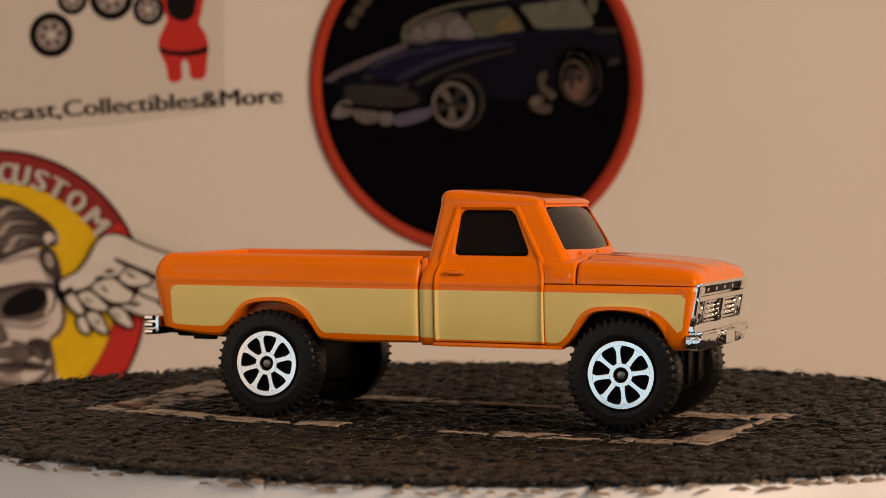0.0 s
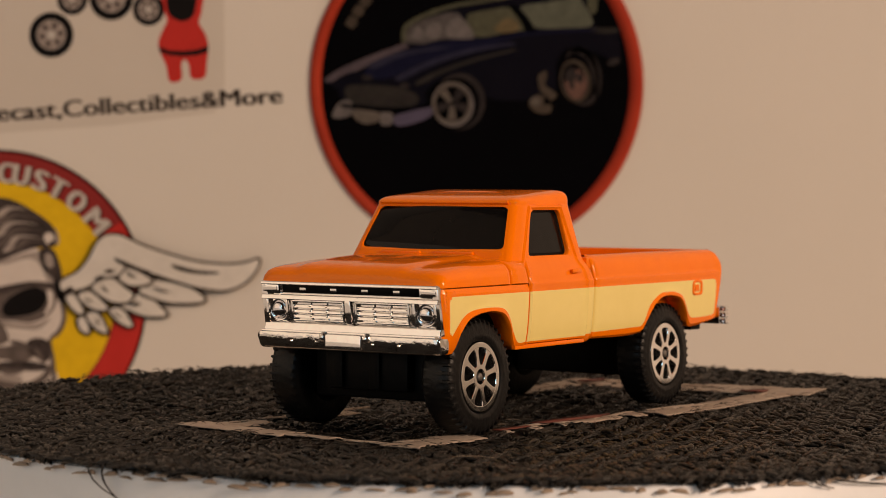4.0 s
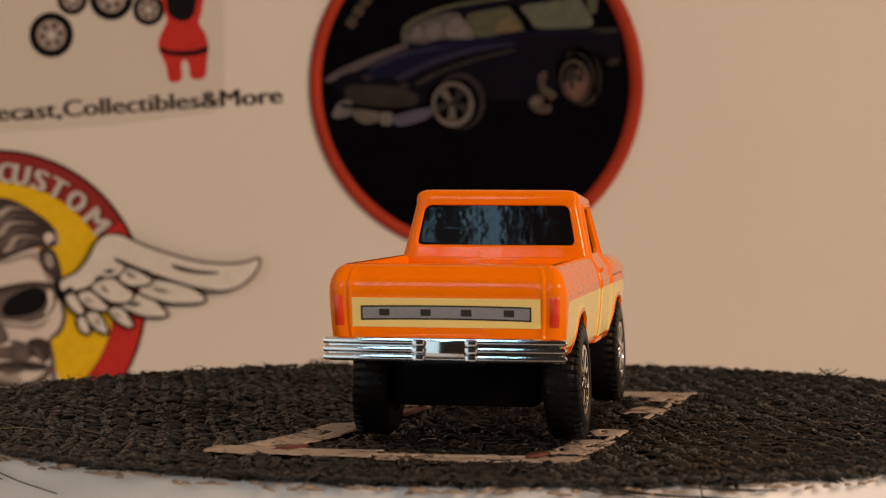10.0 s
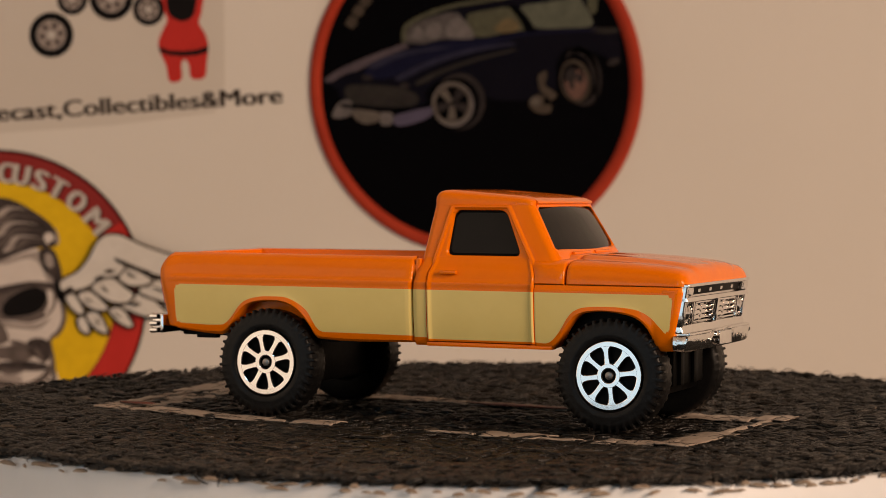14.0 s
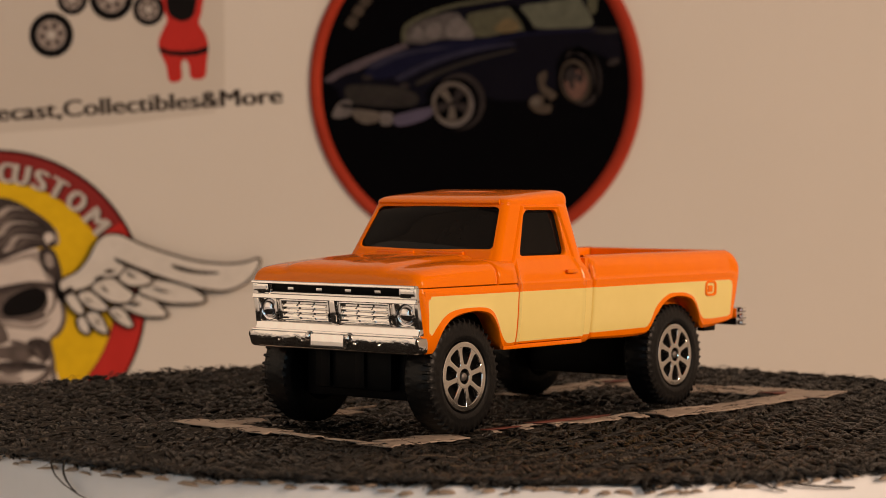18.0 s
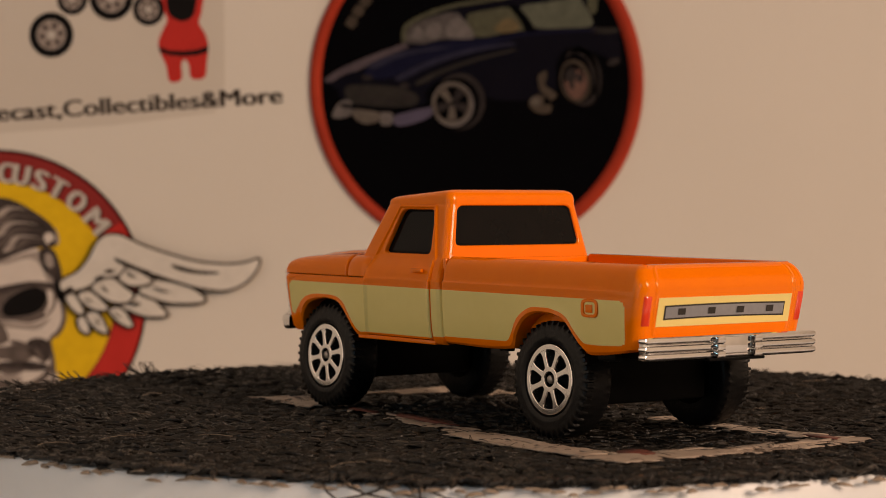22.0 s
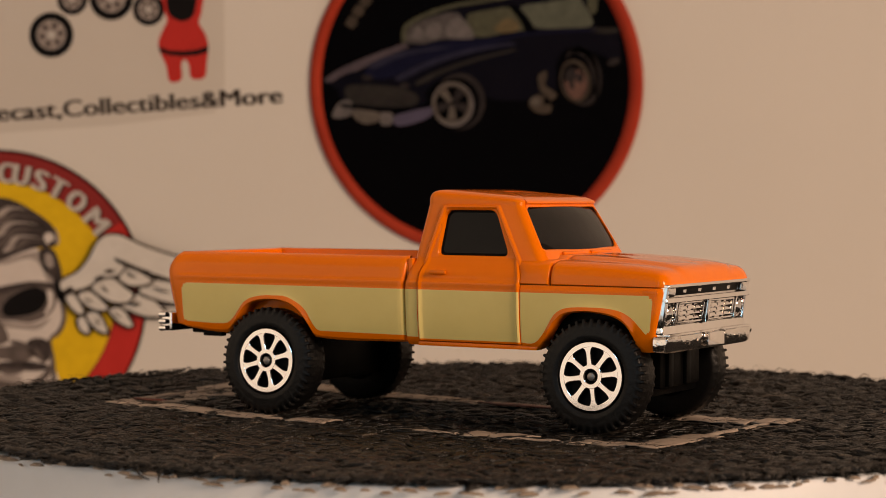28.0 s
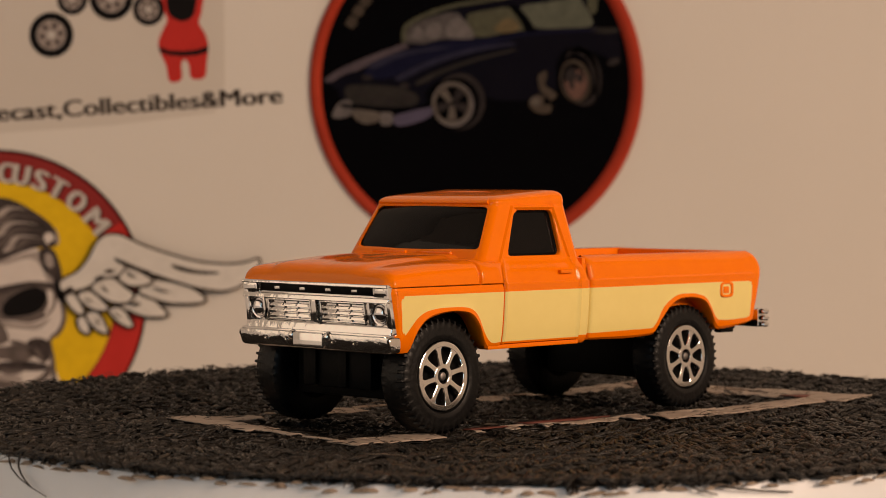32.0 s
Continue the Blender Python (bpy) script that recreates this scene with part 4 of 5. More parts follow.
for s in (1, -1):
    a, b = sorted((s * 11.0, s * 13.8))
    lamp = front_box("turn_lamp", a, b, 17.65, 18.85, 34.3, 35.2, M_CHROME_CAST, 0.25, grille)
    mpart("lens", leaned(box_bm(35.0, 35.28, a + 0.3, b - 0.3, 17.95, 18.6, 0.06)), M_CHROME, lamp, "flat chrome lens")
    a, b = sorted((s * 10.85, s * 11.05))
    front_box("side_bar", s * 13.35 - 0.5, s * 13.35 + 0.5, 13.6, 19.1, 34.1, 35.2, M_CHROME, 0.2, grille)
    # headlamp: square bezel with a round lens
    bez = bmesh.new()
    for (ya, yb, za, zb2) in ((9.75, 10.15, 14.05, 16.95), (12.95, 13.35, 14.05, 16.95)):
        box_bm(34.2, 35.25, min(s * ya, s * yb), max(s * ya, s * yb), za, zb2, 0.12, 2, bez)
    bezel = mpart("headlamp_bezel", leaned(bez), M_CHROME_CAST, grille)
    lens = lathe_bm([(0, 0.55), (0.4, 0.52), (0.8, 0.40), (1.05, 0.20), (1.15, 0.02), (1.24, 0.1), (1.36, 0.14), (1.44, 0.02), (1.44, -0.5)], 32, (34.75, s * 11.55, 15.5), "x")
    mpart("headlamp", leaned(lens), M_LENS, grille, "round chrome headlamp")
    # inner grille half: frame and bars
    lo, hi = 0.85, 9.25
    fr = bmesh.new()
    for za, zb2 in ((14.15, 14.42), (16.6, 16.9)):
        box_bm(34.3, 35.2, min(s * lo, s * hi), max(s * lo, s * hi), za, zb2, 0.1, 2, fr)
    for ya in (lo, hi - 0.3):
        box_bm(34.3, 35.2, min(s * ya, s * (ya + 0.3)), max(s * ya, s * (ya + 0.3)), 14.15, 16.9, 0.1, 2, fr)
    mpart("grille_frame", leaned(fr), M_CHROME_CAST, grille)
    for z in (14.85, 15.5, 16.15):
        bar = box_bm(34.3, 35.1, min(s * 1.0, s * 9.2), max(s * 1.0, s * 9.2), z - 0.24, z + 0.24, 0.14)
        for v in bar.verts:
            v.co.x += 0.5 * (z - v.co.z)
        for y in (1.35, 3.7, 6.3, 8.85):
            lathe_bm([(0, 0.22), (0.14, 0.18), (0.23, 0.06), (0.26, -0.1)], 14, (34.98, s * y, z), "x", bm=bar)
        mpart("grille_bar", leaned(bar), M_CHROME_CAST, grille)
    for y in (3.7, 6.3):
        front_box("grille_post", s * y - 0.1, s * y + 0.1, 14.3, 16.7, 34.3, 34.95, M_CHROME_CAST, 0.05, grille)
front_box("emblem", -0.5, 0.5, 13.9, 17.1, 34.3, 35.55, M_CHROME, 0.3, grille)
for y in (-7.4, -2.5, 2.4, 7.3):
    front_box("bonnet_mark", y - 0.5, y + 0.5, 18.05, 18.5, 34.6, 34.84, M_CHROME, 0.05, grille, "plain chrome bar")


def bumper_bar(z0, z1, x, depth, half, mat, name, parent, bow=1.0, direction=1, rough=0.25, tilt=0.0):
    """A bar across the truck that bows slightly and wraps round at its ends."""
    rows = []
    prof = [(-depth, z0 + 0.1), (-0.25 - tilt, z0), (-0.05 - tilt, z0 + 0.12), (-0.9 * tilt, z0 + rough), (-0.5 * tilt, (z0 + z1) / 2), (0.0, z1 - rough), (-0.05, z1 - 0.12), (-0.25, z1), (-depth, z1 - 0.1)]
    ys = [-half, -half + 0.06, -half + 0.2, -half + 0.5] + frange(-half + 1, half - 1, 0.9) + [half - 0.5, half - 0.2, half - 0.06, half]
    for y in ys:
        e = abs(y) / half
        back = bow * e ** 6
        d = half - abs(y)
        sq = 0.4 if d < 0.01 else 0.72 if d < 0.1 else 0.92 if d < 0.3 else 1.0
        zm = (z0 + z1) / 2
        rows.append([(x + direction * (px - back), y, zm + (pz - zm) * sq) for px, pz in prof])
    bm = grid_bm(rows)
    for row in (0, -1):
        bm.verts.ensure_lookup_table()
    n = len(prof)
    v = bm.verts[:]
    bm.faces.new(v[:n])
    bm.faces.new(v[-n:][::-1])
    bmesh.ops.recalc_face_normals(bm, faces=bm.faces[:])
    return mpart(name, bm, mat, parent)


fb = bumper_bar(10.65, 12.85, 35.75, 1.9, 14.3, M_CHROME_PITTED, "front_bumper", truck, 0.5, tilt=0.42)
mpart("number_plate", box_bm(35.3, 36.05, -2.75, 2.75, 10.95, 12.75, 0.12), M_CHROME, fb, "plain chrome plate")
for s in (1, -1):
    mpart("overrider", lathe_bm([(0, 0.5), (0.35, 0.42), (0.6, 0.2), (0.72, -0.2)], 16, (35.6, s * 3.35, 12.35), "x"), M_CHROME_CAST, fb)
for y in (-8.4, -4.4, 4.4, 8.4):
    mpart("bolt", lathe_bm([(0, 0.18), (0.14, 0.14), (0.22, 0.0)], 10, (35.72, y, 11.7), "x"), M_CHROME, fb)
mpart("bumper_ledge", box_bm(33.2, 35.4, -13.6, 13.6, 12.7, 13.05, 0.12), M_CHROME, fb)

rb = mpart("rear_bumper", box_bm(-43.6, -41.8, -13.9, 13.9, 10.9, 13.5, 0.2), M_CHROME, truck, "ribbed chrome rear bumper")
for z in (11.25, 12.2, 13.2):
    bumper_bar(z - 0.44, z + 0.44, -44.05, 1.2, 14.55, M_CHROME, "rib", rb, 0.35, -1, 0.3)
mpart("number_plate", box_bm(-44.2, -43.4, -2.6, 2.1, 11.3, 13.4, 0.12), M_CHROME, rb, "plain chrome plate")
for y in (-3.4, 2.9):
    for z in (11.3, 12.2, 13.1):
        mpart("overrider", box_bm(-44.75, -43.4, y - 0.75, y + 0.75, z - 0.4, z + 0.4, 0.28, 3), M_CHROME, rb)
mpart("tow_step", box_bm(-44.4, -41.0, -4.8, 4.6, 10.5, 10.85, 0.1), M_BLACK, rb)

# ---- black underbody ----
# added block that puts dark behind the front arches, against seeing through
mpart("arch_filler", box_bm(12.0, 33.4, -11.4, 11.4, 11.2, 18.4, 0.2), M_BLACK, truck)
chassis = mpart("chassis", box_bm(-40.5, 33.0, -10.8, 10.8, 10.55, 13.2, 0.3), M_BLACK, truck, "black plastic underbody")
for x in (24.95, -24.95):
    mpart("axle_block", box_bm(x - 4.4, x + 4.4, -9.3, 9.3, 4.2, 11.2, 0.5), M_BLACK, chassis)
    mpart("axle", lathe_bm([(0.7, -13), (0.7, 13)], 12, (x, 0, 7.4), "y"), M_BLACK, chassis)
mpart("front_crossmember", box_bm(27.0, 31.0, -6.5, 6.5, 5.4, 11.0, 0.5), M_BLACK, chassis)
for y in (-4.2, 1.6):
    mpart("skid_rib", box_bm(30.8, 31.5, y - 0.8, y + 0.8, 5.6, 10.8, 0.2), M_BLACK, chassis)
for x0, x1 in ((-16.2, -14.4), (-36.8, -33.6)):
    for s in (1, -1):
        mpart("bracket", box_bm(x0, x1, s * 12.6 - 0.6, s * 12.6 + 0.6, 10.35, 11.3, 0.15), M_BLACK, chassis)


# ---- wheels ----
def make_wheel():
    R = 7.4
    wheel = mpart("wheel", lathe_bm([(0, -1.2), (4.3, -1.2), (4.3, -4.6), (3.5, -4.8), (0, -4.8)], 40), M_BLACK, None)
    # the tread is one skin: blocks and grooves alternate round the tyre, staggered across it
    lugs, rows = 42, []
    side = ((4.55, -0.5), (4.75, -0.12), (5.1, 0.0), (5.5, 0.04), (5.75, -0.04), (6.1, -0.02), (6.45, -0.08))
    for k in range(lugs):
        for q in range(6):
            a = 2 * math.pi * (k + (0.02, 0.12, 0.38, 0.48, 0.62, 0.88)[q]) / lugs
            up = 1.0 if q in (1, 2) else 0.0
            other = 1.0 if q in (4, 5) else 0.0
            prof = list(side) + [(6.84 + 0.12 * up, -0.22 + 0.08 * up), (7.02 + 0.34 * up, -0.42 + 0.12 * up), (7.04 + 0.36 * up, -0.6), (7.12 + 0.27 * up, -0.95), (7.26 + 0.05 * up, -1.2), (7.29, -2.3),
                                 (7.29, -2.9), (7.25, -3.5), (7.17 + 0.12 * other, -4.0), (7.0, -4.25), (6.8, -4.5), (6.4, -4.7), (4.2, -4.75)]
            rows.append([(r * math.cos(a), y, r * math.sin(a)) for r, y in prof])
    tyre = grid_bm(rows, close_u=True)
    bmesh.ops.recalc_face_normals(tyre, faces=tyre.faces[:])
    mpart("tyre", tyre, M_RUBBER, wheel, "black knobby rubber tyre", sharp=30)
    rim = lathe_bm([(3.70, -1.2), (3.71, -0.24), (3.75, -0.15), (3.82, -0.12), (4.36, -0.12), (4.43, -0.15), (4.47, -0.24), (4.49, -0.8)], 64)
    lathe_bm([(0.92, -1.0), (0.93, -0.24), (0.97, -0.15), (1.04, -0.12), (1.50, -0.12), (1.57, -0.15), (1.61, -0.24), (1.61, -1.2)], 32, bm=rim)
    for k in range(8):
        a = 2 * math.pi * k / 8
        prof = []
        for r, w in ((1.3, 0.5), (1.7, 0.39), (2.3, 0.36), (3.0, 0.38), (3.4, 0.46), (3.62, 0.6), (3.85, 0.95)):
            row = []
            for e, y in ((0.0, -1.1), (0.0, -0.26), (0.04, -0.165), (0.11, -0.135), (-0.11, -0.135), (-0.04, -0.165), (0.0, -0.26), (0.0, -1.1)):
                v = (e - w) if len(row) < 4 else (w + e)
                row.append((r * math.cos(a) - v * math.sin(a), y, r * math.sin(a) + v * math.cos(a)))
            prof.append(row)
        grid_bm(prof, bm=rim)
    bmesh.ops.recalc_face_normals(rim, faces=rim.faces[:])
    mpart("rim", rim, M_CHROME_RIM, wheel, "eight-spoke chrome rim", sharp=22)
    mpart("axle_cap", lathe_bm([(0, -0.08), (0.3, -0.1), (0.48, -0.16), (0.55, -0.28), (0.55, -1.2)], 20), M_STEEL, wheel, "dull steel axle end")
    return wheel


first_wheel = make_wheel()
first_wheel.parent = truck
spots = ((24.95, 13.75, 0, 12), (-24.95, 13.75, 0, 22), (24.95, -14.95, 180, 8), (-24.95, -14.95, 180, 15))
for i, (x, y, rz, spin) in enumerate(spots):
    m = pose(x * MM, y * MM, 7.4 * MM, 0, 0, rz) @ pose(0, 0, 0, 2.2, 0, 0) @ pose(0, 0, 0, 0, spin, 0)
    if i == 0:
        first_wheel.matrix_basis = m
    else:
        copy_thing(first_wheel, m)


# ---- stickers on the wall: drawn on a sheet of dots, 0.13 mm each ----
def flat(name, base, rough=0.5, second=None, scale=300.0, mix=0.5, coat=0.0):
    return material(name, base, rough, second=second or tuple(c * 0.85 for c in base), scale=scale, mix=mix, coat=coat, specular=0.04)


P_BLACK = flat("print_black", (0.0005, 0.0005, 0.0010), 0.9, (0.0009, 0.0008, 0.0014), 120)
P_OUT = flat("print_outline", (0.008, 0.007, 0.007), 0.7)
P_RED = flat("print_red", (0.44, 0.030, 0.024), 0.5)
P_LETTER = flat("print_letter_grey", (0.46, 0.42, 0.38), 0.6)
P_RING = flat("rim_red", (0.34, 0.040, 0.018), 0.5, (0.25, 0.025, 0.012), 60)
P_YELLOW = flat("print_yellow", (0.66, 0.42, 0.012), 0.5)
P_WHITE = flat("print_white", (0.58, 0.54, 0.49), 0.6)
P_BONE = flat("print_bone", (0.60, 0.54, 0.49), 0.6, (0.46, 0.40, 0.36), 130, 0.9)
P_SHADE = flat("print_shade", (0.15, 0.120, 0.108), 0.6, (0.055, 0.044, 0.040), 420, 0.9)
P_HAIR = flat("print_hair", (0.016, 0.013, 0.013), 0.6, (0.075, 0.058, 0.053), 380, 0.7)
P_BLUE = flat("print_blue", (0.0080, 0.0085, 0.0260), 0.5, (0.0032, 0.0032, 0.0110), 260, 0.9)
P_BLUE2 = flat("print_pale_blue", (0.0270, 0.0265, 0.0480), 0.5, (0.0080, 0.0080, 0.0180), 300, 0.9)
P_GREEN = flat("print_window_green", (0.1000, 0.1060, 0.0800), 0.5, (0.0460, 0.0500, 0.0380), 420, 0.9)
P_SILVER = flat("print_silver", (0.0900, 0.0800, 0.0790), 0.5, (0.0300, 0.0270, 0.0270), 520, 0.9)
P_BROWN = flat("print_brown", (0.0700, 0.0560, 0.0440), 0.5, (0.0231, 0.0172, 0.0132), 420, 0.9)
P_PALE = flat("print_pale", (0.1350, 0.1220, 0.1200), 0.5, (0.0600, 0.0530, 0.0530), 480, 0.9)
P_LILAC = flat("print_lilac", (0.0880, 0.0760, 0.1200), 0.5, (0.0480, 0.0420, 0.0680), 300, 0.9)
P_ROSE = flat("print_rose", (0.1500, 0.0820, 0.0640), 0.5, (0.0420, 0.0260, 0.0240), 500, 0.9)
P_DIM = flat("print_dim", (0.0297, 0.0264, 0.0238), 0.5, (0.0099, 0.0092, 0.0086), 420, 0.9)
P_ROSEGREY = flat("print_rose_grey", (0.0880, 0.0700, 0.0800), 0.5, (0.0360, 0.0290, 0.0370), 300, 0.9)
P_OLIVE = flat("print_olive", (0.0860, 0.0860, 0.0560), 0.5, (0.0280, 0.0290, 0.0200), 560, 0.9)
P_GOLD = flat("print_gold", (0.1300, 0.0950, 0.0480), 0.5, (0.0600, 0.0500, 0.0290), 500, 0.9)
P_TAN2 = flat("print_tan", (0.1150, 0.1000, 0.0860), 0.5, (0.0480, 0.0400, 0.0360), 480, 0.9)
P_SHADOW = flat("print_shadow_brown", (0.030, 0.025, 0.024), 0.5, (0.012, 0.010, 0.011), 420, 0.9)
P_REDDARK = flat("print_dark_red", (0.225, 0.026, 0.024), 0.5)
P_OUT2 = flat("print_brown_outline", (0.026, 0.019, 0.015), 0.7)
# greyish film; its tone also carries the dimmer light at the wall's upper left
P_FILM = flat("dimmed_film", (0.485, 0.438, 0.386), 0.7, (0.50, 0.453, 0.40), 40)
P_MID = flat("print_mid_grey", (0.20, 0.165, 0.15), 0.6, (0.38, 0.33, 0.295), 520, 0.9)
P_NIGHT = flat("print_night_blue", (0.0022, 0.0021, 0.0052), 0.5, (0.0036, 0.0032, 0.0064), 90, 0.7)

DOT_F = 3858.8
DOWN, LEAN = radians(1.537), radians(0.208)
WALL_D = WALL_Y - EYE[1]


def dot(px, py):
    """A dot of the printed sheet as x and z on the wall, in metres."""
    u, v = px - 784, py - 441
    u, v = math.cos(LEAN) * u + math.sin(LEAN) * v, -math.sin(LEAN) * u + math.cos(LEAN) * v
    dy = math.cos(DOWN) - math.sin(DOWN) * v / DOT_F
    k = WALL_D / dy
    return EYE[0] + k * u / DOT_F, EYE[2] + k * (-math.sin(DOWN) - math.cos(DOWN) * v / DOT_F)


def smooth_loop(pts, n=6):
    out = []
    k = len(pts)
    for i in range(k):
        p0, p1, p2, p3 = (Vector(pts[(i + d) % k]) for d in (-1, 0, 1, 2))
        for j in range(n):
            t = j / n
            q = 0.5 * ((2 * p1) + (p2 - p0) * t + (2 * p0 - 5 * p1 + 4 * p2 - p3) * t * t + (3 * p1 - p0 - 3 * p2 + p3) * t ** 3)
            out.append((q.x, q.y))
    return out


def ink(name, outline, layer, mat, parent, label="", curve=True, hole=None):
    """A printed shape, a tenth of a millimetre above the one below it."""
    y1 = WALL_Y - 0.00006 * layer
    y0 = y1 - 0.00006
    if hole:
        bm = bmesh.new()
        o = [dot(*p) for p in outline]
        h = [dot(*p) for p in hole]
        rows = [[(a[0], y1, a[1]), (a[0], y0, a[1]), (b[0], y0, b[1]), (b[0], y1, b[1])] for a, b in zip(o, h)]
        grid_bm(rows, close_u=True, bm=bm)
        bmesh.ops.recalc_face_normals(bm, faces=bm.faces[:])
    else:
        pts = smooth_loop(outline) if curve else outline
        bm = poly_bm([dot(*p) for p in pts], y0, y1)
        big = [f for f in bm.faces if len(f.verts) > 4]
        bmesh.ops.triangulate(bm, faces=big)
    return part(name, bm, mat, parent, label, smooth=False)


def letters(text, px, py, size, turn, layer, mat, parent, strike=1.6, width=None):
    """Heavy lettering, struck three times side by side into one mesh."""
    bm = bmesh.new()
    c, s = math.cos(radians(turn)), math.sin(radians(turn))
    for k in (-1, 0, 1):
        ob = one_strike(text, px + strike * k * c, py + strike * k * s, size, turn, layer + 0.1 * k, mat, parent, 0.0, width)
        bm.from_mesh(ob.data)
        bpy.data.objects.remove(ob)
    return part("lettering", bm, mat, parent, smooth=False)


def one_strike(text, px, py, size, turn, layer, mat, parent, bold=0.0, width=None):
    cu = bpy.data.curves.new("words", "FONT")
    cu.body, cu.size, cu.align_x, cu.align_y = text, 1.0, "CENTER" if width is None else "LEFT", "BOTTOM_BASELINE"
    cu.offset = bold
    cu.resolution_u = 3
    tmp = bpy.data.objects.new("words", cu)
    scene.collection.objects.link(tmp)
    bpy.context.view_layer.update()
    me = bpy.data.meshes.new_from_object(tmp.evaluated_get(bpy.context.evaluated_depsgraph_get()))
    bpy.data.objects.remove(tmp)
    sx = sy = size * WALL_D / DOT_F
    if width is not None:
        xs = [v.co.x for v in me.vertices]
        sx = width * WALL_D / DOT_F / (max(xs) - min(xs))
    x, z = dot(px, py)
    m = Matrix.Translation((x, WALL_Y - 0.00006 * (layer + 1), z)) @ Matrix.Rotation(radians(turn), 4, "Y") @ Matrix.Rotation(radians(90), 4, "X") @ Matrix.Diagonal((sx, sy, 1, 1))
    me.transform(m)
    me.materials.clear()
    me.materials.append(mat)
    ob = new("lettering", me)
    ob.parent = parent
    return ob


# round sign with a raised dark-red rim and a night picture of an old estate car
sign = new("round_sign")
tagged(sign, "round black sign with red rim and old car picture", "sign")
C, RO = (843.4, 148), 295.6
ink("face", ellipse(*C, 283, 291, 72), 1, P_BLACK, sign, curve=False)
rows = []
for k in range(96):
    a = 2 * math.pi * k / 96
    row = []
    for r, h in ((RO, 0.0), (RO - 1, 0.7), (RO - 5, 1.15), (RO - 11, 1.3), (RO - 17, 1.0), (RO - 22, 0.4), (RO - 23, 0.1)):
        x, z = dot(C[0] + r * math.cos(a) - 2 * (RO - r) / 23, C[1] + (r + 8) * math.sin(a))
        row.append((x, WALL_Y - h * MM, z))
    rows.append(row)
part("rim", grid_bm(rows, close_u=True), P_RING, sign, "dark red raised rim")
# body in the dark, then the lit edges
ink("printed_body", ((577, 144), (604, 122), (655, 100), (712, 80), (722, 46), (770, 20), (860, 2), (960, -8), (1030, -8), (1056, 46), (1092, 54), (1096, 110), (1060, 96), (1010, 84), (985, 110), (975, 170), (870, 176), (850, 150), (800, 132), (756, 160), (745, 188), (640, 190), (606, 178), (596, 158)), 2, P_NIGHT, sign)
ink("printed_bonnet", ((650, 122), (700, 96), (742, 84), (800, 78), (850, 74), (905, 70), (850, 84), (790, 98), (740, 114), (706, 132), (676, 140), (652, 136)), 3, P_BLUE, sign)
ink("printed_bonnet_edge", ((574, 144), (580, 136), (604, 121), (650, 101), (698, 83), (716, 77), (722, 84), (700, 93), (664, 108), (640, 122), (606, 134), (588, 145)), 4, P_ROSEGREY, sign)
ink("printed_wing", ((700, 138), (740, 116), (790, 97), (850, 83), (905, 76), (908, 80), (852, 90), (796, 105), (748, 124), (712, 142)), 4, P_BLUE2, sign)
ink("printed_wing", ((736, 146), (772, 127), (830, 106), (905, 88), (908, 91), (836, 111), (780, 132), (744, 150)), 4, P_DIM, sign)
ink("printed_wing", ((652, 116), (690, 98), (740, 86), (800, 84), (742, 94), (698, 106), (664, 122)), 5, P_BLUE2, sign)
ink("printed_roof", ((711, 74), (712, 52), (724, 38), (760, 20), (800, 8), (850, 0), (920, -10), (920, -6), (850, 6), (802, 14), (764, 27), (732, 42), (720, 54), (718, 76)), 4, P_OLIVE, sign)
ink("printed_windscreen", ((719, 74), (722, 54), (736, 42), (766, 30), (806, 22), (818, 36), (814, 66), (780, 70), (748, 78)), 3, P_SILVER, sign)
ink("printed_seat", ((752, 60), (760, 42), (776, 40), (782, 56), (776, 68), (758, 68)), 4, P_PALE, sign)
ink("printed_seat", ((788, 58), (796, 36), (816, 32), (832, 48), (838, 68), (800, 68)), 4, P_PALE, sign)
ink("printed_seat", ((728, 66), (738, 48), (748, 54), (748, 70)), 4, P_PALE, sign)
ink("printed_window", ((832, 60), (826, 30), (842, 22), (876, 16), (902, 14), (918, 30), (930, 52), (896, 58), (858, 66)), 3, P_OLIVE, sign)
ink("printed_gold", ((874, 54), (890, 36), (908, 34), (920, 50), (900, 58)), 4, P_GOLD, sign)
ink("printed_gold", ((838, 62), (846, 48), (862, 46), (868, 60)), 4, P_OLIVE, sign)
ink("printed_pillar", ((902, 12), (914, 12), (946, 54), (932, 56), (920, 36)), 5, P_BLACK, sign)
ink("printed_window", ((922, 12), (970, 4), (1018, -4), (1032, 6), (1048, 44), (1000, 50), (950, 50), (938, 34)), 3, P_GREEN, sign)
ink("printed_window", ((936, 30), (972, 24), (1020, 22), (1036, 38), (1000, 46), (952, 46)), 4, P_GREEN, sign)
ink("printed_smear", ((1042, -8), (1056, -8), (1056, 18), (1048, 26), (1040, 14)), 3, P_OLIVE, sign)
ink("printed_fin", ((1046, 50), (1090, 50), (1096, 55), (1074, 60), (1050, 56)), 3, P_DIM, sign)
ink("printed_sill", ((738, 82), (800, 72), (880, 66), (940, 57), (1046, 52), (1046, 55), (942, 62), (880, 71), (800, 78), (742, 88)), 5, P_BLUE, sign)
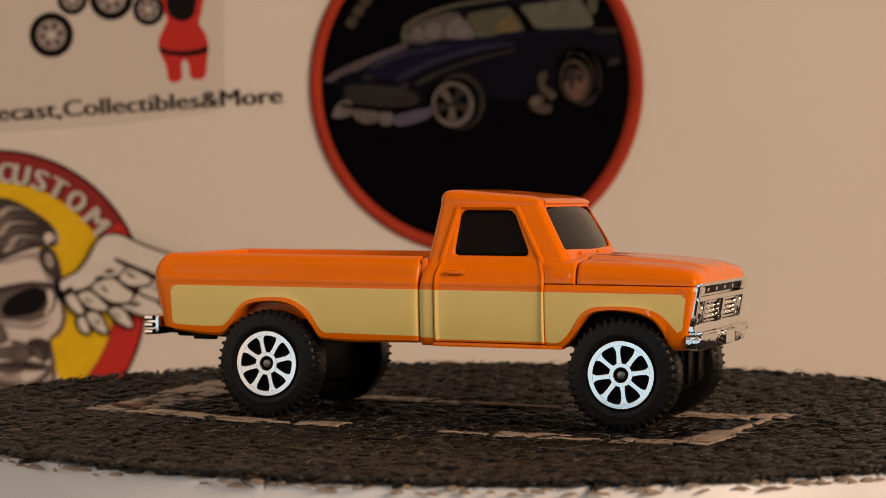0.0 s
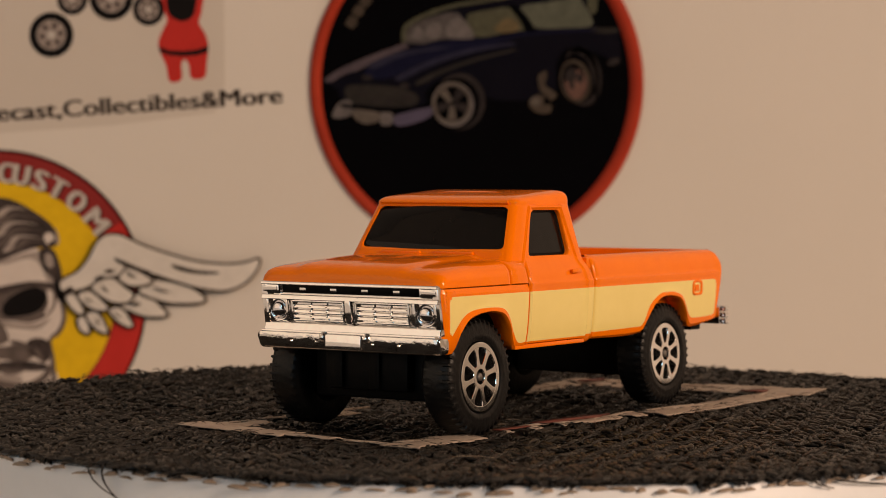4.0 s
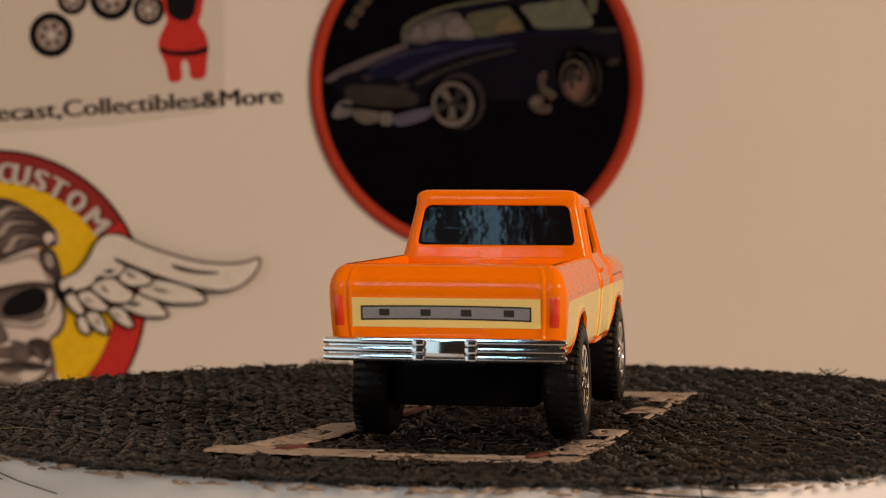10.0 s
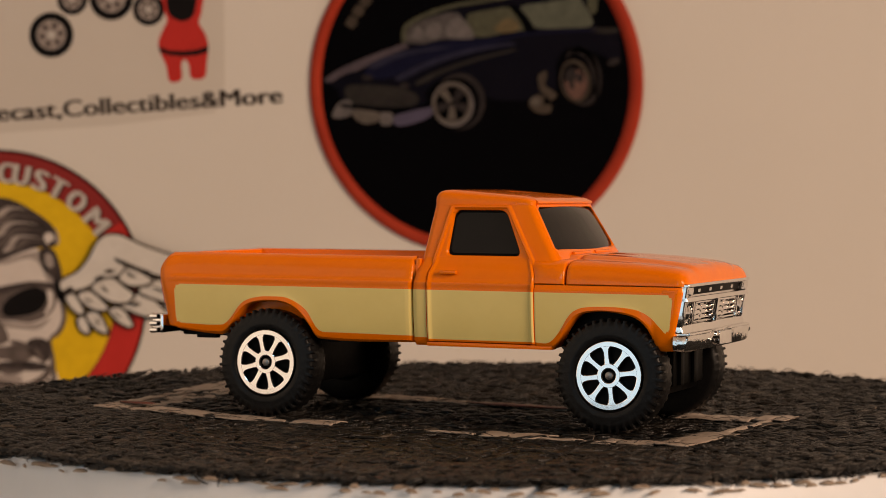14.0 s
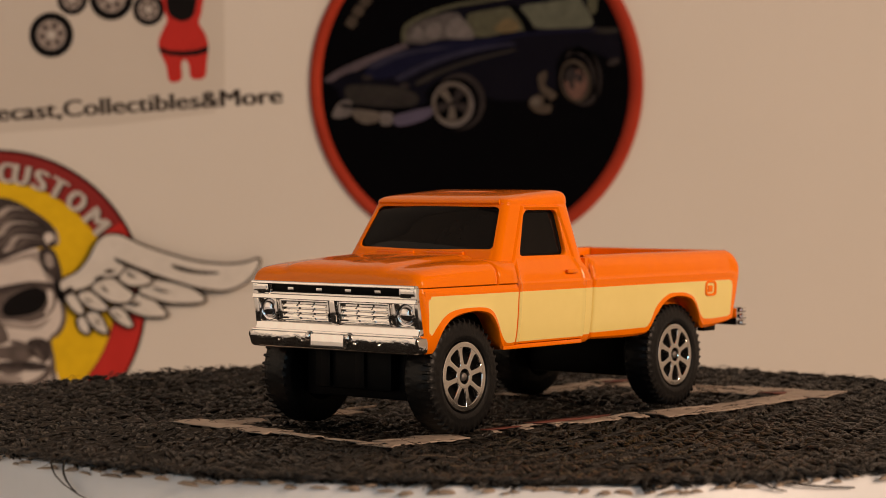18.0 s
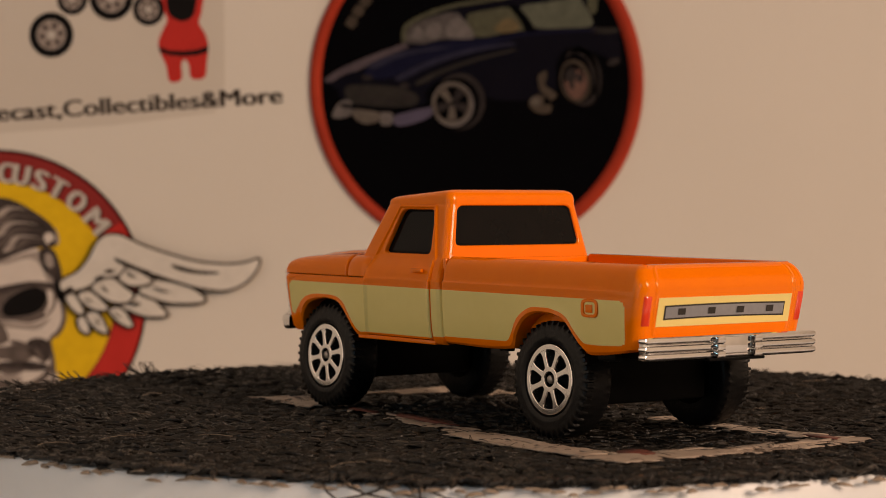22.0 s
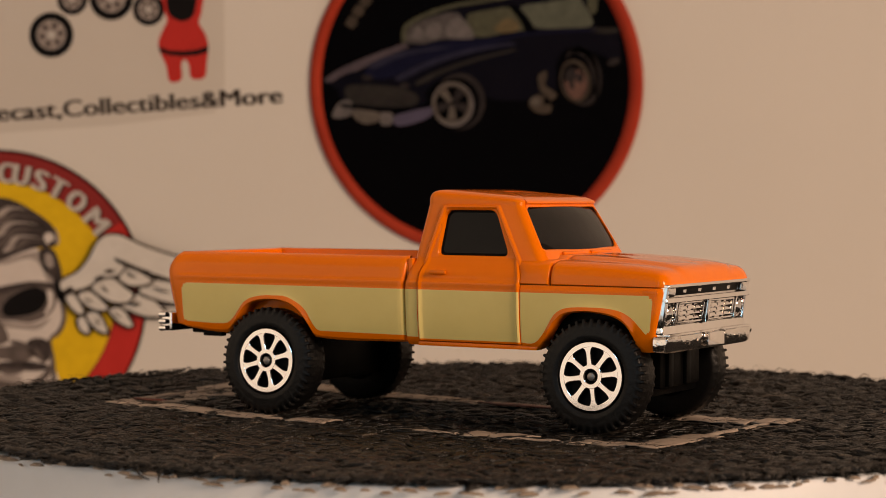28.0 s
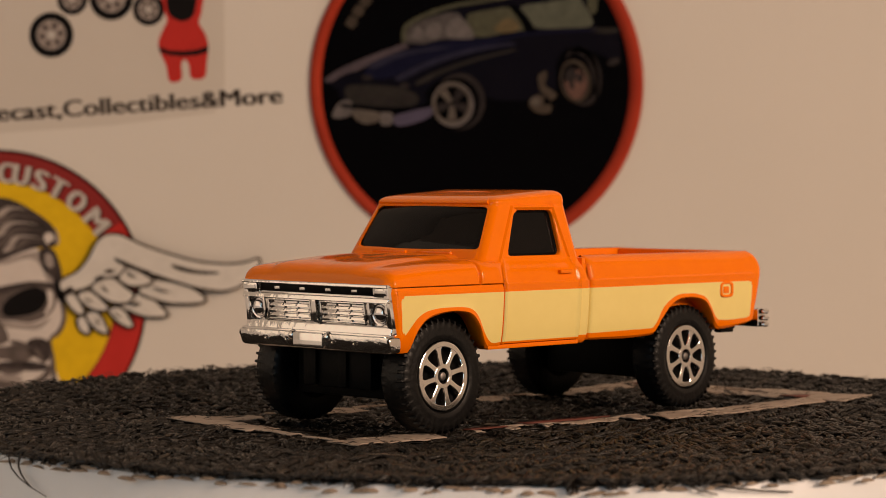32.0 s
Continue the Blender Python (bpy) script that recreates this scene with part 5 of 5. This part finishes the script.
# front: grille, bumper pieces
ink("printed_grille", ((612, 154), (650, 150), (700, 154), (738, 168), (734, 186), (690, 190), (640, 186), (616, 178)), 4, P_DIM, sign)
for px, py, wx, wy in ((664, 178, 8, 6), (720, 172, 12, 7), (716, 152, 9, 5), (650, 138, 10, 5), (640, 166, 10, 4), (690, 180, 8, 5)):
    ink("printed_glint", ellipse(px, py, wx, wy, 16), 5, P_SHADOW, sign, curve=False)
ink("printed_bumper", ((588, 206), (594, 190), (604, 180), (618, 178), (626, 190), (620, 204), (600, 210)), 5, P_PALE, sign)
ink("printed_bumper", ((622, 194), (642, 190), (666, 194), (672, 212), (650, 220), (630, 212)), 5, P_TAN2, sign)
ink("printed_bumper", ((674, 200), (690, 196), (696, 210), (690, 222), (674, 220)), 5, P_PALE, sign)
ink("printed_bumper", ((698, 206), (724, 198), (756, 190), (768, 194), (762, 206), (740, 216), (712, 223), (698, 220)), 5, P_LILAC, sign)
ink("printed_bumper_top", ((606, 184), (640, 188), (690, 194), (750, 188), (752, 192), (690, 199), (640, 194), (606, 190)), 6, P_BLACK, sign)
# wheels
ink("printed_tyre", ellipse(810, 182, 46, 50, 40), 6, P_BLACK, sign, curve=False)
ink("printed_tyre_edge", ellipse(814, 180, 45, 50, 40), 7, P_SHADOW, sign, curve=False, hole=ellipse(808, 183, 41, 45, 40))
ink("printed_wheel", ellipse(801, 184, 37, 39, 40), 8, P_TAN2, sign, curve=False, hole=ellipse(800, 184, 29, 31, 40))
ink("printed_wheel_edge", ellipse(802, 186, 37, 39, 40), 9, P_PALE, sign, curve=False, hole=ellipse(799, 183, 35, 36, 40))
for k in range(5):
    a = radians(72 * k + 18)
    c, s = math.cos(a), math.sin(a)
    ink("printed_spoke", [(800 + c * r - s * w, 184 + s * r + c * w) for r, w in ((2, -4), (29, -8), (29, 8), (2, 4))], 8, P_TAN2 if k % 2 else P_SHADOW, sign, curve=False)
ink("printed_tyre", ellipse(1028, 138, 36, 56, 40, -8), 4, P_BLACK, sign, curve=False)
ink("printed_tyre_edge", ellipse(1030, 136, 34, 52, 40, -8), 5, P_SHADOW, sign, curve=False, hole=ellipse(1024, 138, 30, 45, 40, -8))
ink("printed_wheel", ellipse(1018, 144, 27, 38, 40, -10), 6, P_BROWN, sign, curve=False, hole=ellipse(1016, 144, 22, 32, 40, -10))
ink("printed_wheel", ellipse(1020, 150, 20, 27, 30, -10), 6, P_ROSE, sign, curve=False)
for px, py, wx, wy in ((1010, 134, 10, 14), (1026, 138, 6, 9), (1012, 152, 5, 6)):
    ink("printed_hub", ellipse(px, py, wx, wy, 24, 8), 7, P_SHADOW, sign, curve=False)
ink("printed_arch", ((1006, 92), (1030, 84), (1050, 100), (1060, 140), (1054, 178), (1050, 140), (1040, 108), (1024, 96)), 5, P_SHADOW, sign)
ink("printed_axle", ((952, 146), (954, 132), (966, 126), (968, 138), (964, 150), (976, 160), (986, 168), (976, 178), (966, 170), (956, 160)), 6, P_BROWN, sign)
ink("printed_axle", ((936, 188), (940, 174), (954, 168), (964, 172), (962, 184), (976, 186), (972, 200), (950, 200)), 6, P_BROWN, sign)
ink("printed_axle", ellipse(948, 180, 9, 8, 18), 7, P_TAN2, sign, curve=False)
ink("printed_glint", ellipse(1086, 110, 12, 6, 16, -20), 3, P_SHADOW, sign, curve=False)
for px, py in ((622, 40), (634, 20), (647, 2), (658, -16)):
    ink("printed_mark", [(px + a, py + b) for a, b in ((-12, 3), (-3, -12), (10, -8), (11, 3), (1, 12))], 3, P_BROWN, sign, "plain faded bar", curve=False)

# winged badge
badge = new("winged_badge")
tagged(badge, "round red and yellow sticker with a skull and white wing", "sticker")
B = (-6.3, 531)


def band(name, r0, r1, a0, a1, layer, mat):
    outer = ellipse(*B, r1, r1, 60, 0, -a0, -a1)
    inner = ellipse(*B, r0, r0, 60, 0, -a1, -a0)
    return ink(name, outer + inner, layer, mat, badge, curve=False)


ink("outline", ellipse(*B, 266, 266, 90), 1, P_OUT, badge, curve=False)
band("red_band", 204, 261, -60, 32, 2, P_RED)
band("dark_red_band", 204, 261, 32, 130, 2, P_REDDARK)
band("band_edge", 204, 212, -60, 130, 3, P_REDDARK)
ink("yellow_disc", ellipse(*B, 209, 209, 90), 4, P_YELLOW, badge, curve=False)
for ch, ang, wide in zip("CUSTOM", (86.2, 79.4, 70.3, 61.4, 51.4, 39.2), (24, 26, 23, 27, 29, 36)):
    a, t = radians(ang), radians(90 - ang)
    px, py = B[0] + 208 * math.cos(a) - 0.5 * wide * math.cos(t), B[1] - 208 * math.sin(a) - 0.5 * wide * math.sin(t)
    letters(ch, px + 2, py + 2, 52, 90 - ang, 4, P_OUT2, badge, 3.6, wide)
    letters(ch, px, py, 51, 90 - ang, 5, P_LETTER, badge, 2.8, wide)
# skull: pale bone first, then hair, hollows and pencil shading
ink("skull", ((-120, 470), (-60, 445), (20, 438), (66, 440), (92, 462), (102, 500), (112, 540), (113, 566), (104, 588), (90, 602), (94, 640), (97, 700), (-60, 710), (-120, 600)), 5, P_BONE, badge)
ink("skull_edge", ((96, 506), (106, 512), (116, 542), (117, 570), (106, 592), (92, 604), (98, 640), (100, 700), (94, 700), (90, 640), (86, 602), (102, 584), (110, 564), (108, 542)), 6, P_SHADE, badge)
ink("hair", ((-90, 410), (-40, 362), (0, 350), (32, 358), (60, 374), (88, 394), (102, 414), (104, 428), (98, 436), (84, 438), (60, 440), (30, 450), (0, 462), (-60, 480)), 6, P_HAIR, badge)
ink("hair_curl", ((78, 420), (84, 412), (93, 414), (97, 424), (90, 427), (84, 432)), 7, P_BONE, badge)
ink("hair_shine", ((98, 404), (104, 416), (105, 430), (101, 432), (100, 418)), 7, P_MID, badge)
ink("sideburn", ((70, 444), (84, 438), (98, 446), (108, 474), (112, 504), (108, 522), (98, 512), (94, 494), (80, 480), (72, 462)), 6, P_HAIR, badge)
ink("sideburn_shine", ((80, 452), (90, 450), (96, 466), (92, 474), (82, 470)), 7, P_MID, badge)
ink("sideburn_foot", ((96, 500), (110, 504), (122, 520), (118, 532), (104, 530), (100, 516)), 7, P_OUT, badge)
for k, (x0, y0, x1, y1, x2, y2) in enumerate(((-10, 400, 24, 378, 62, 386), (-12, 420, 20, 392, 70, 398), (-6, 436, 26, 404, 78, 408), (4, 446, 30, 416, 74, 422), (20, 444, 44, 424, 80, 430), (-12, 386, 16, 366, 50, 372))):
    ink("hair_streak", ((x0, y0), (x0 + 8, y0 - 10), (x1, y1), (x2, y2), (x1 + 6, y1 + 5), (x0 + 16, y0 - 2)), 7, P_MID if k % 2 else P_SHADE, badge)
ink("forehead_shade", ((-20, 468), (20, 456), (60, 446), (74, 452), (86, 482), (96, 500), (84, 496), (70, 468), (50, 458), (10, 468)), 6, P_MID, badge)
ink("eye_socket", ((-14, 524), (20, 508), (60, 500), (94, 504), (102, 524), (92, 552), (60, 570), (20, 568), (-14, 560)), 6, P_SHADE, badge)
ink("eye_hollow", ((4, 548), (14, 530), (40, 514), (66, 508), (82, 520), (80, 538), (66, 552), (36, 560), (12, 560)), 7, P_OUT, badge)
ink("eye_light", ((84, 514), (94, 518), (94, 540), (84, 554), (78, 556), (86, 538)), 8, P_BONE, badge)
ink("brow_line", ((-14, 512), (20, 504), (60, 498), (96, 502), (100, 508), (60, 506), (24, 514), (-12, 524)), 8, P_HAIR, badge)
ink("cheek_light", ((10, 576), (50, 584), (90, 572), (106, 556), (108, 570), (96, 588), (60, 594), (20, 590)), 7, P_BONE, badge)
ink("cheek_shade", ((-10, 564), (30, 572), (66, 572), (90, 562), (70, 582), (36, 582), (4, 576)), 7, P_MID, badge)
ink("nose_hollow", ((-30, 600), (-10, 566), (6, 576), (16, 598), (8, 608), (-24, 616)), 7, P_SHADE, badge)
ink("cheek_hollow", ((52, 602), (70, 598), (88, 606), (90, 630), (80, 640), (60, 630), (46, 616)), 7, P_HAIR, badge)
ink("lip_shade", ((-40, 620), (0, 614), (40, 612), (60, 630), (40, 640), (0, 636), (-40, 640)), 7, P_SHADE, badge)
ink("mouth_line", ((-40, 648), (10, 640), (60, 640), (92, 650), (70, 656), (20, 656), (-40, 664)), 8, P_HAIR, badge)
ink("chin_shade", ((-40, 676), (0, 662), (40, 668), (20, 690), (-30, 700)), 7, P_MID, badge)
for stroke in (((-10, 672), (40, 678), (74, 664), (92, 642), (86, 668), (46, 688), (-10, 684)), ((20, 694), (60, 690), (88, 672), (94, 690), (60, 706), (20, 706)),
               ((2, 650), (24, 654), (50, 652), (30, 662), (6, 660)), ((60, 612), (72, 622), (80, 642), (74, 640), (64, 624)), ((20, 602), (44, 606), (58, 620), (44, 616), (24, 610))):
    ink("pencil_stroke", stroke, 9, P_SHADE, badge)

# the wing: outer feathers, then the shorter row, then the broad upper feather
WING = (((138, 566), (148, 560), (156, 572), (159, 588), (152, 590), (142, 582)),
        ((154, 556), (172, 552), (186, 572), (191, 589), (178, 587), (162, 574)),
        ((194, 548), (216, 544), (228, 560), (236, 576), (226, 578), (206, 566)),
        ((216, 540), (246, 520), (274, 532), (292, 550), (295, 559), (262, 560), (236, 552)),
        ((248, 516), (262, 496), (296, 498), (336, 508), (362, 526), (356, 535), (310, 536), (280, 530)),
        ((118, 526), (130, 519), (142, 534), (150, 552), (140, 555), (126, 542)),
        ((140, 522), (160, 515), (180, 530), (193, 546), (176, 549), (154, 540)),
        ((164, 508), (180, 496), (202, 493), (222, 508), (237, 521), (228, 534), (204, 535), (182, 525)),
        ((210, 486), (226, 474), (250, 482), (270, 495), (262, 503), (240, 506), (222, 501)))
UPPER = ((108, 506), (114, 494), (140, 480), (160, 455), (173, 430), (188, 417), (210, 415), (226, 421), (256, 435), (300, 450), (350, 463), (400, 468), (436, 465), (457, 458), (460, 466), (450, 485), (435, 500), (415, 510), (392, 514), (350, 508), (310, 496), (270, 483), (230, 469), (222, 474), (212, 486), (196, 490), (178, 492), (160, 506), (136, 514), (118, 518))


def widened(loop, by):
    area = sum(p[0] * q[1] - q[0] * p[1] for p, q in zip(loop, loop[1:] + loop[:1]))
    out = []
    for i, p in enumerate(loop):
        t = Vector(loop[(i + 1) % len(loop)]) - Vector(loop[i - 1])
        nrm = Vector((t.y, -t.x)).normalized()
        if area < 0:
            nrm = -nrm
        out.append((p[0] + nrm.x * by, p[1] + nrm.y * by))
    return out


for k, shape in enumerate(WING + (UPPER,)):
    big = smooth_loop(shape)
    ink("feather_outline", widened(big, 4.2 if k < 9 else 3.3), 10 + 2 * k, P_OUT2, badge, curve=False)
    ink("feather", widened(big, -0.8), 11 + 2 * k, P_WHITE, badge, curve=False)
for line in (((204, 456), (212, 458), (240, 470), (268, 481), (266, 486), (236, 476), (210, 464)), ((304, 468), (320, 471), (350, 478), (386, 481), (384, 485), (346, 484), (316, 477)),
             ((226, 478), (236, 486), (246, 490), (232, 489)), ((182, 504), (190, 512), (196, 518), (186, 512)), ((272, 506), (288, 512), (304, 516), (286, 515)),
             ((234, 536), (246, 535), (252, 538), (240, 541)), ((204, 552), (212, 558), (216, 562), (207, 558)), ((172, 562), (178, 570), (180, 576), (173, 569)),
             ((152, 524), (162, 532), (168, 536), (158, 532)), ((186, 480), (198, 476), (206, 480), (194, 484)), ((168, 494), (178, 488), (186, 488), (176, 494)), ((114, 516), (124, 508), (134, 510), (124, 518))):
    ink("feather_line", line, 31, P_OUT2, badge)

# clear sticker with printed tyres, a plain red shape and a line of words
decal = new("tyre_decal")
tagged(decal, "printed wall decal with black tyres, red shape and dark lettering", "sticker")
ink("dimmed_film", ((-60, -40), (396, -40), (398, 150), (380, 200), (200, 222), (-60, 240)), 0, P_FILM, decal, "clear film, toned down for the wall's dimmer corner", curve=False)
for px, py, r in ((91, 62, 39), (128, -1, 27), (197, -4, 39), (263, 17, 28)):
    ink("printed_tyre", ellipse(px, py, r, r * 1.03, 44), 1, P_OUT, decal, curve=False)
    ink("printed_wheel", ellipse(px, py, r * 0.66, r * 0.68, 36), 2, P_SHADE, decal, curve=False)
    ink("printed_rim", ellipse(px, py, r * 0.66, r * 0.68, 36), 3, P_MID, decal, curve=False, hole=ellipse(px, py, r * 0.56, r * 0.58, 36))
    for k in range(6):
        a = radians(60 * k + 20)
        c, s = math.cos(a), math.sin(a)
        ink("printed_spoke", [(px + r * (c * u - s * w), py + r * (s * u + c * w)) for u, w in ((0.1, -0.06), (0.58, -0.1), (0.58, 0.1), (0.1, 0.06))], 3, P_MID, decal, curve=False)
    ink("printed_hub", ellipse(px, py, r * 0.2, r * 0.2, 20), 4, P_LETTER, decal, curve=False)
ink("red_shape", ((288, -30), (356, -30), (357, 20), (352, 40), (364, 62), (369, 84), (366, 112), (364, 134), (352, 141), (338, 137), (334, 114), (327, 106), (321, 114), (322, 138), (312, 146), (299, 142), (294, 116), (282, 90), (281, 72), (290, 50), (296, 36), (290, 16)), 1, P_RED, decal, "plain red printed shape")
ink("dark_patch", ((296, -30), (346, -30), (346, 14), (338, 32), (321, 38), (304, 30), (296, 14)), 2, P_OUT, decal)
ink("dark_band", ((281, 83), (300, 90), (325, 91), (350, 88), (368, 81), (369, 92), (350, 98), (325, 100), (300, 98), (284, 93)), 2, P_OUT, decal, curve=False)
letters("ecast,Collectibles&More", -6, 215, 42, -3.9, 1, P_OUT2, decal, 1.8, 504)


# unseen dark strips before the upper window lamp, added to streak its reflection
plant = new("window_streaks")
tagged(plant, "unseen dark strips added for foliage-like streaks in the window reflections", "plant")
rng = random.Random(21)
frame_m = look((-0.53, -1.42, 0.58), (0, 0, 0.02))
for k in range(17):
    u, v = rng.uniform(-0.12, 0.12), rng.uniform(-0.05, 0.24)
    drop, wide = rng.uniform(0.10, 0.32), rng.uniform(0.006, 0.016)
    rows, sway = [], rng.uniform(-0.03, 0.03)
    for i in range(9):
        s = i / 8
        w = wide * (0.35 + abs(math.sin(4.2 * s + k)))
        cx = u + sway * s * s
        rows.append([tuple(frame_m @ Vector((cx + e * w, v - drop * s, -0.06 - 0.012 * abs(e) + 0.004 * k / 17))) for e in (-1, -0.3, 0.3, 1)])
    part("streak_strip", grid_bm(rows), M_DARKROOM, plant)
hook = frame_m @ Vector((0, 0.24, -0.06))
part("streak_hanger", lathe_bm([(0.002, -0.42), (0.002, 1.92 - hook.z)], 8, tuple(hook), "z"), M_DARKROOM, plant)

# ---- the turntable and what stands on it turn together ----
def motions():
    walk(platter, turn_rows(pose(0, 0, 0)))
    walk(round_mat, turn_rows(pose(0, 0, 0)))
    walk(tape, turn_rows(pose(0, 0, 0)))
    walk(truck, turn_rows(pose(-2.25 * MM, -1.0 * MM, 0, 0, 0, 0.5)))


motions()
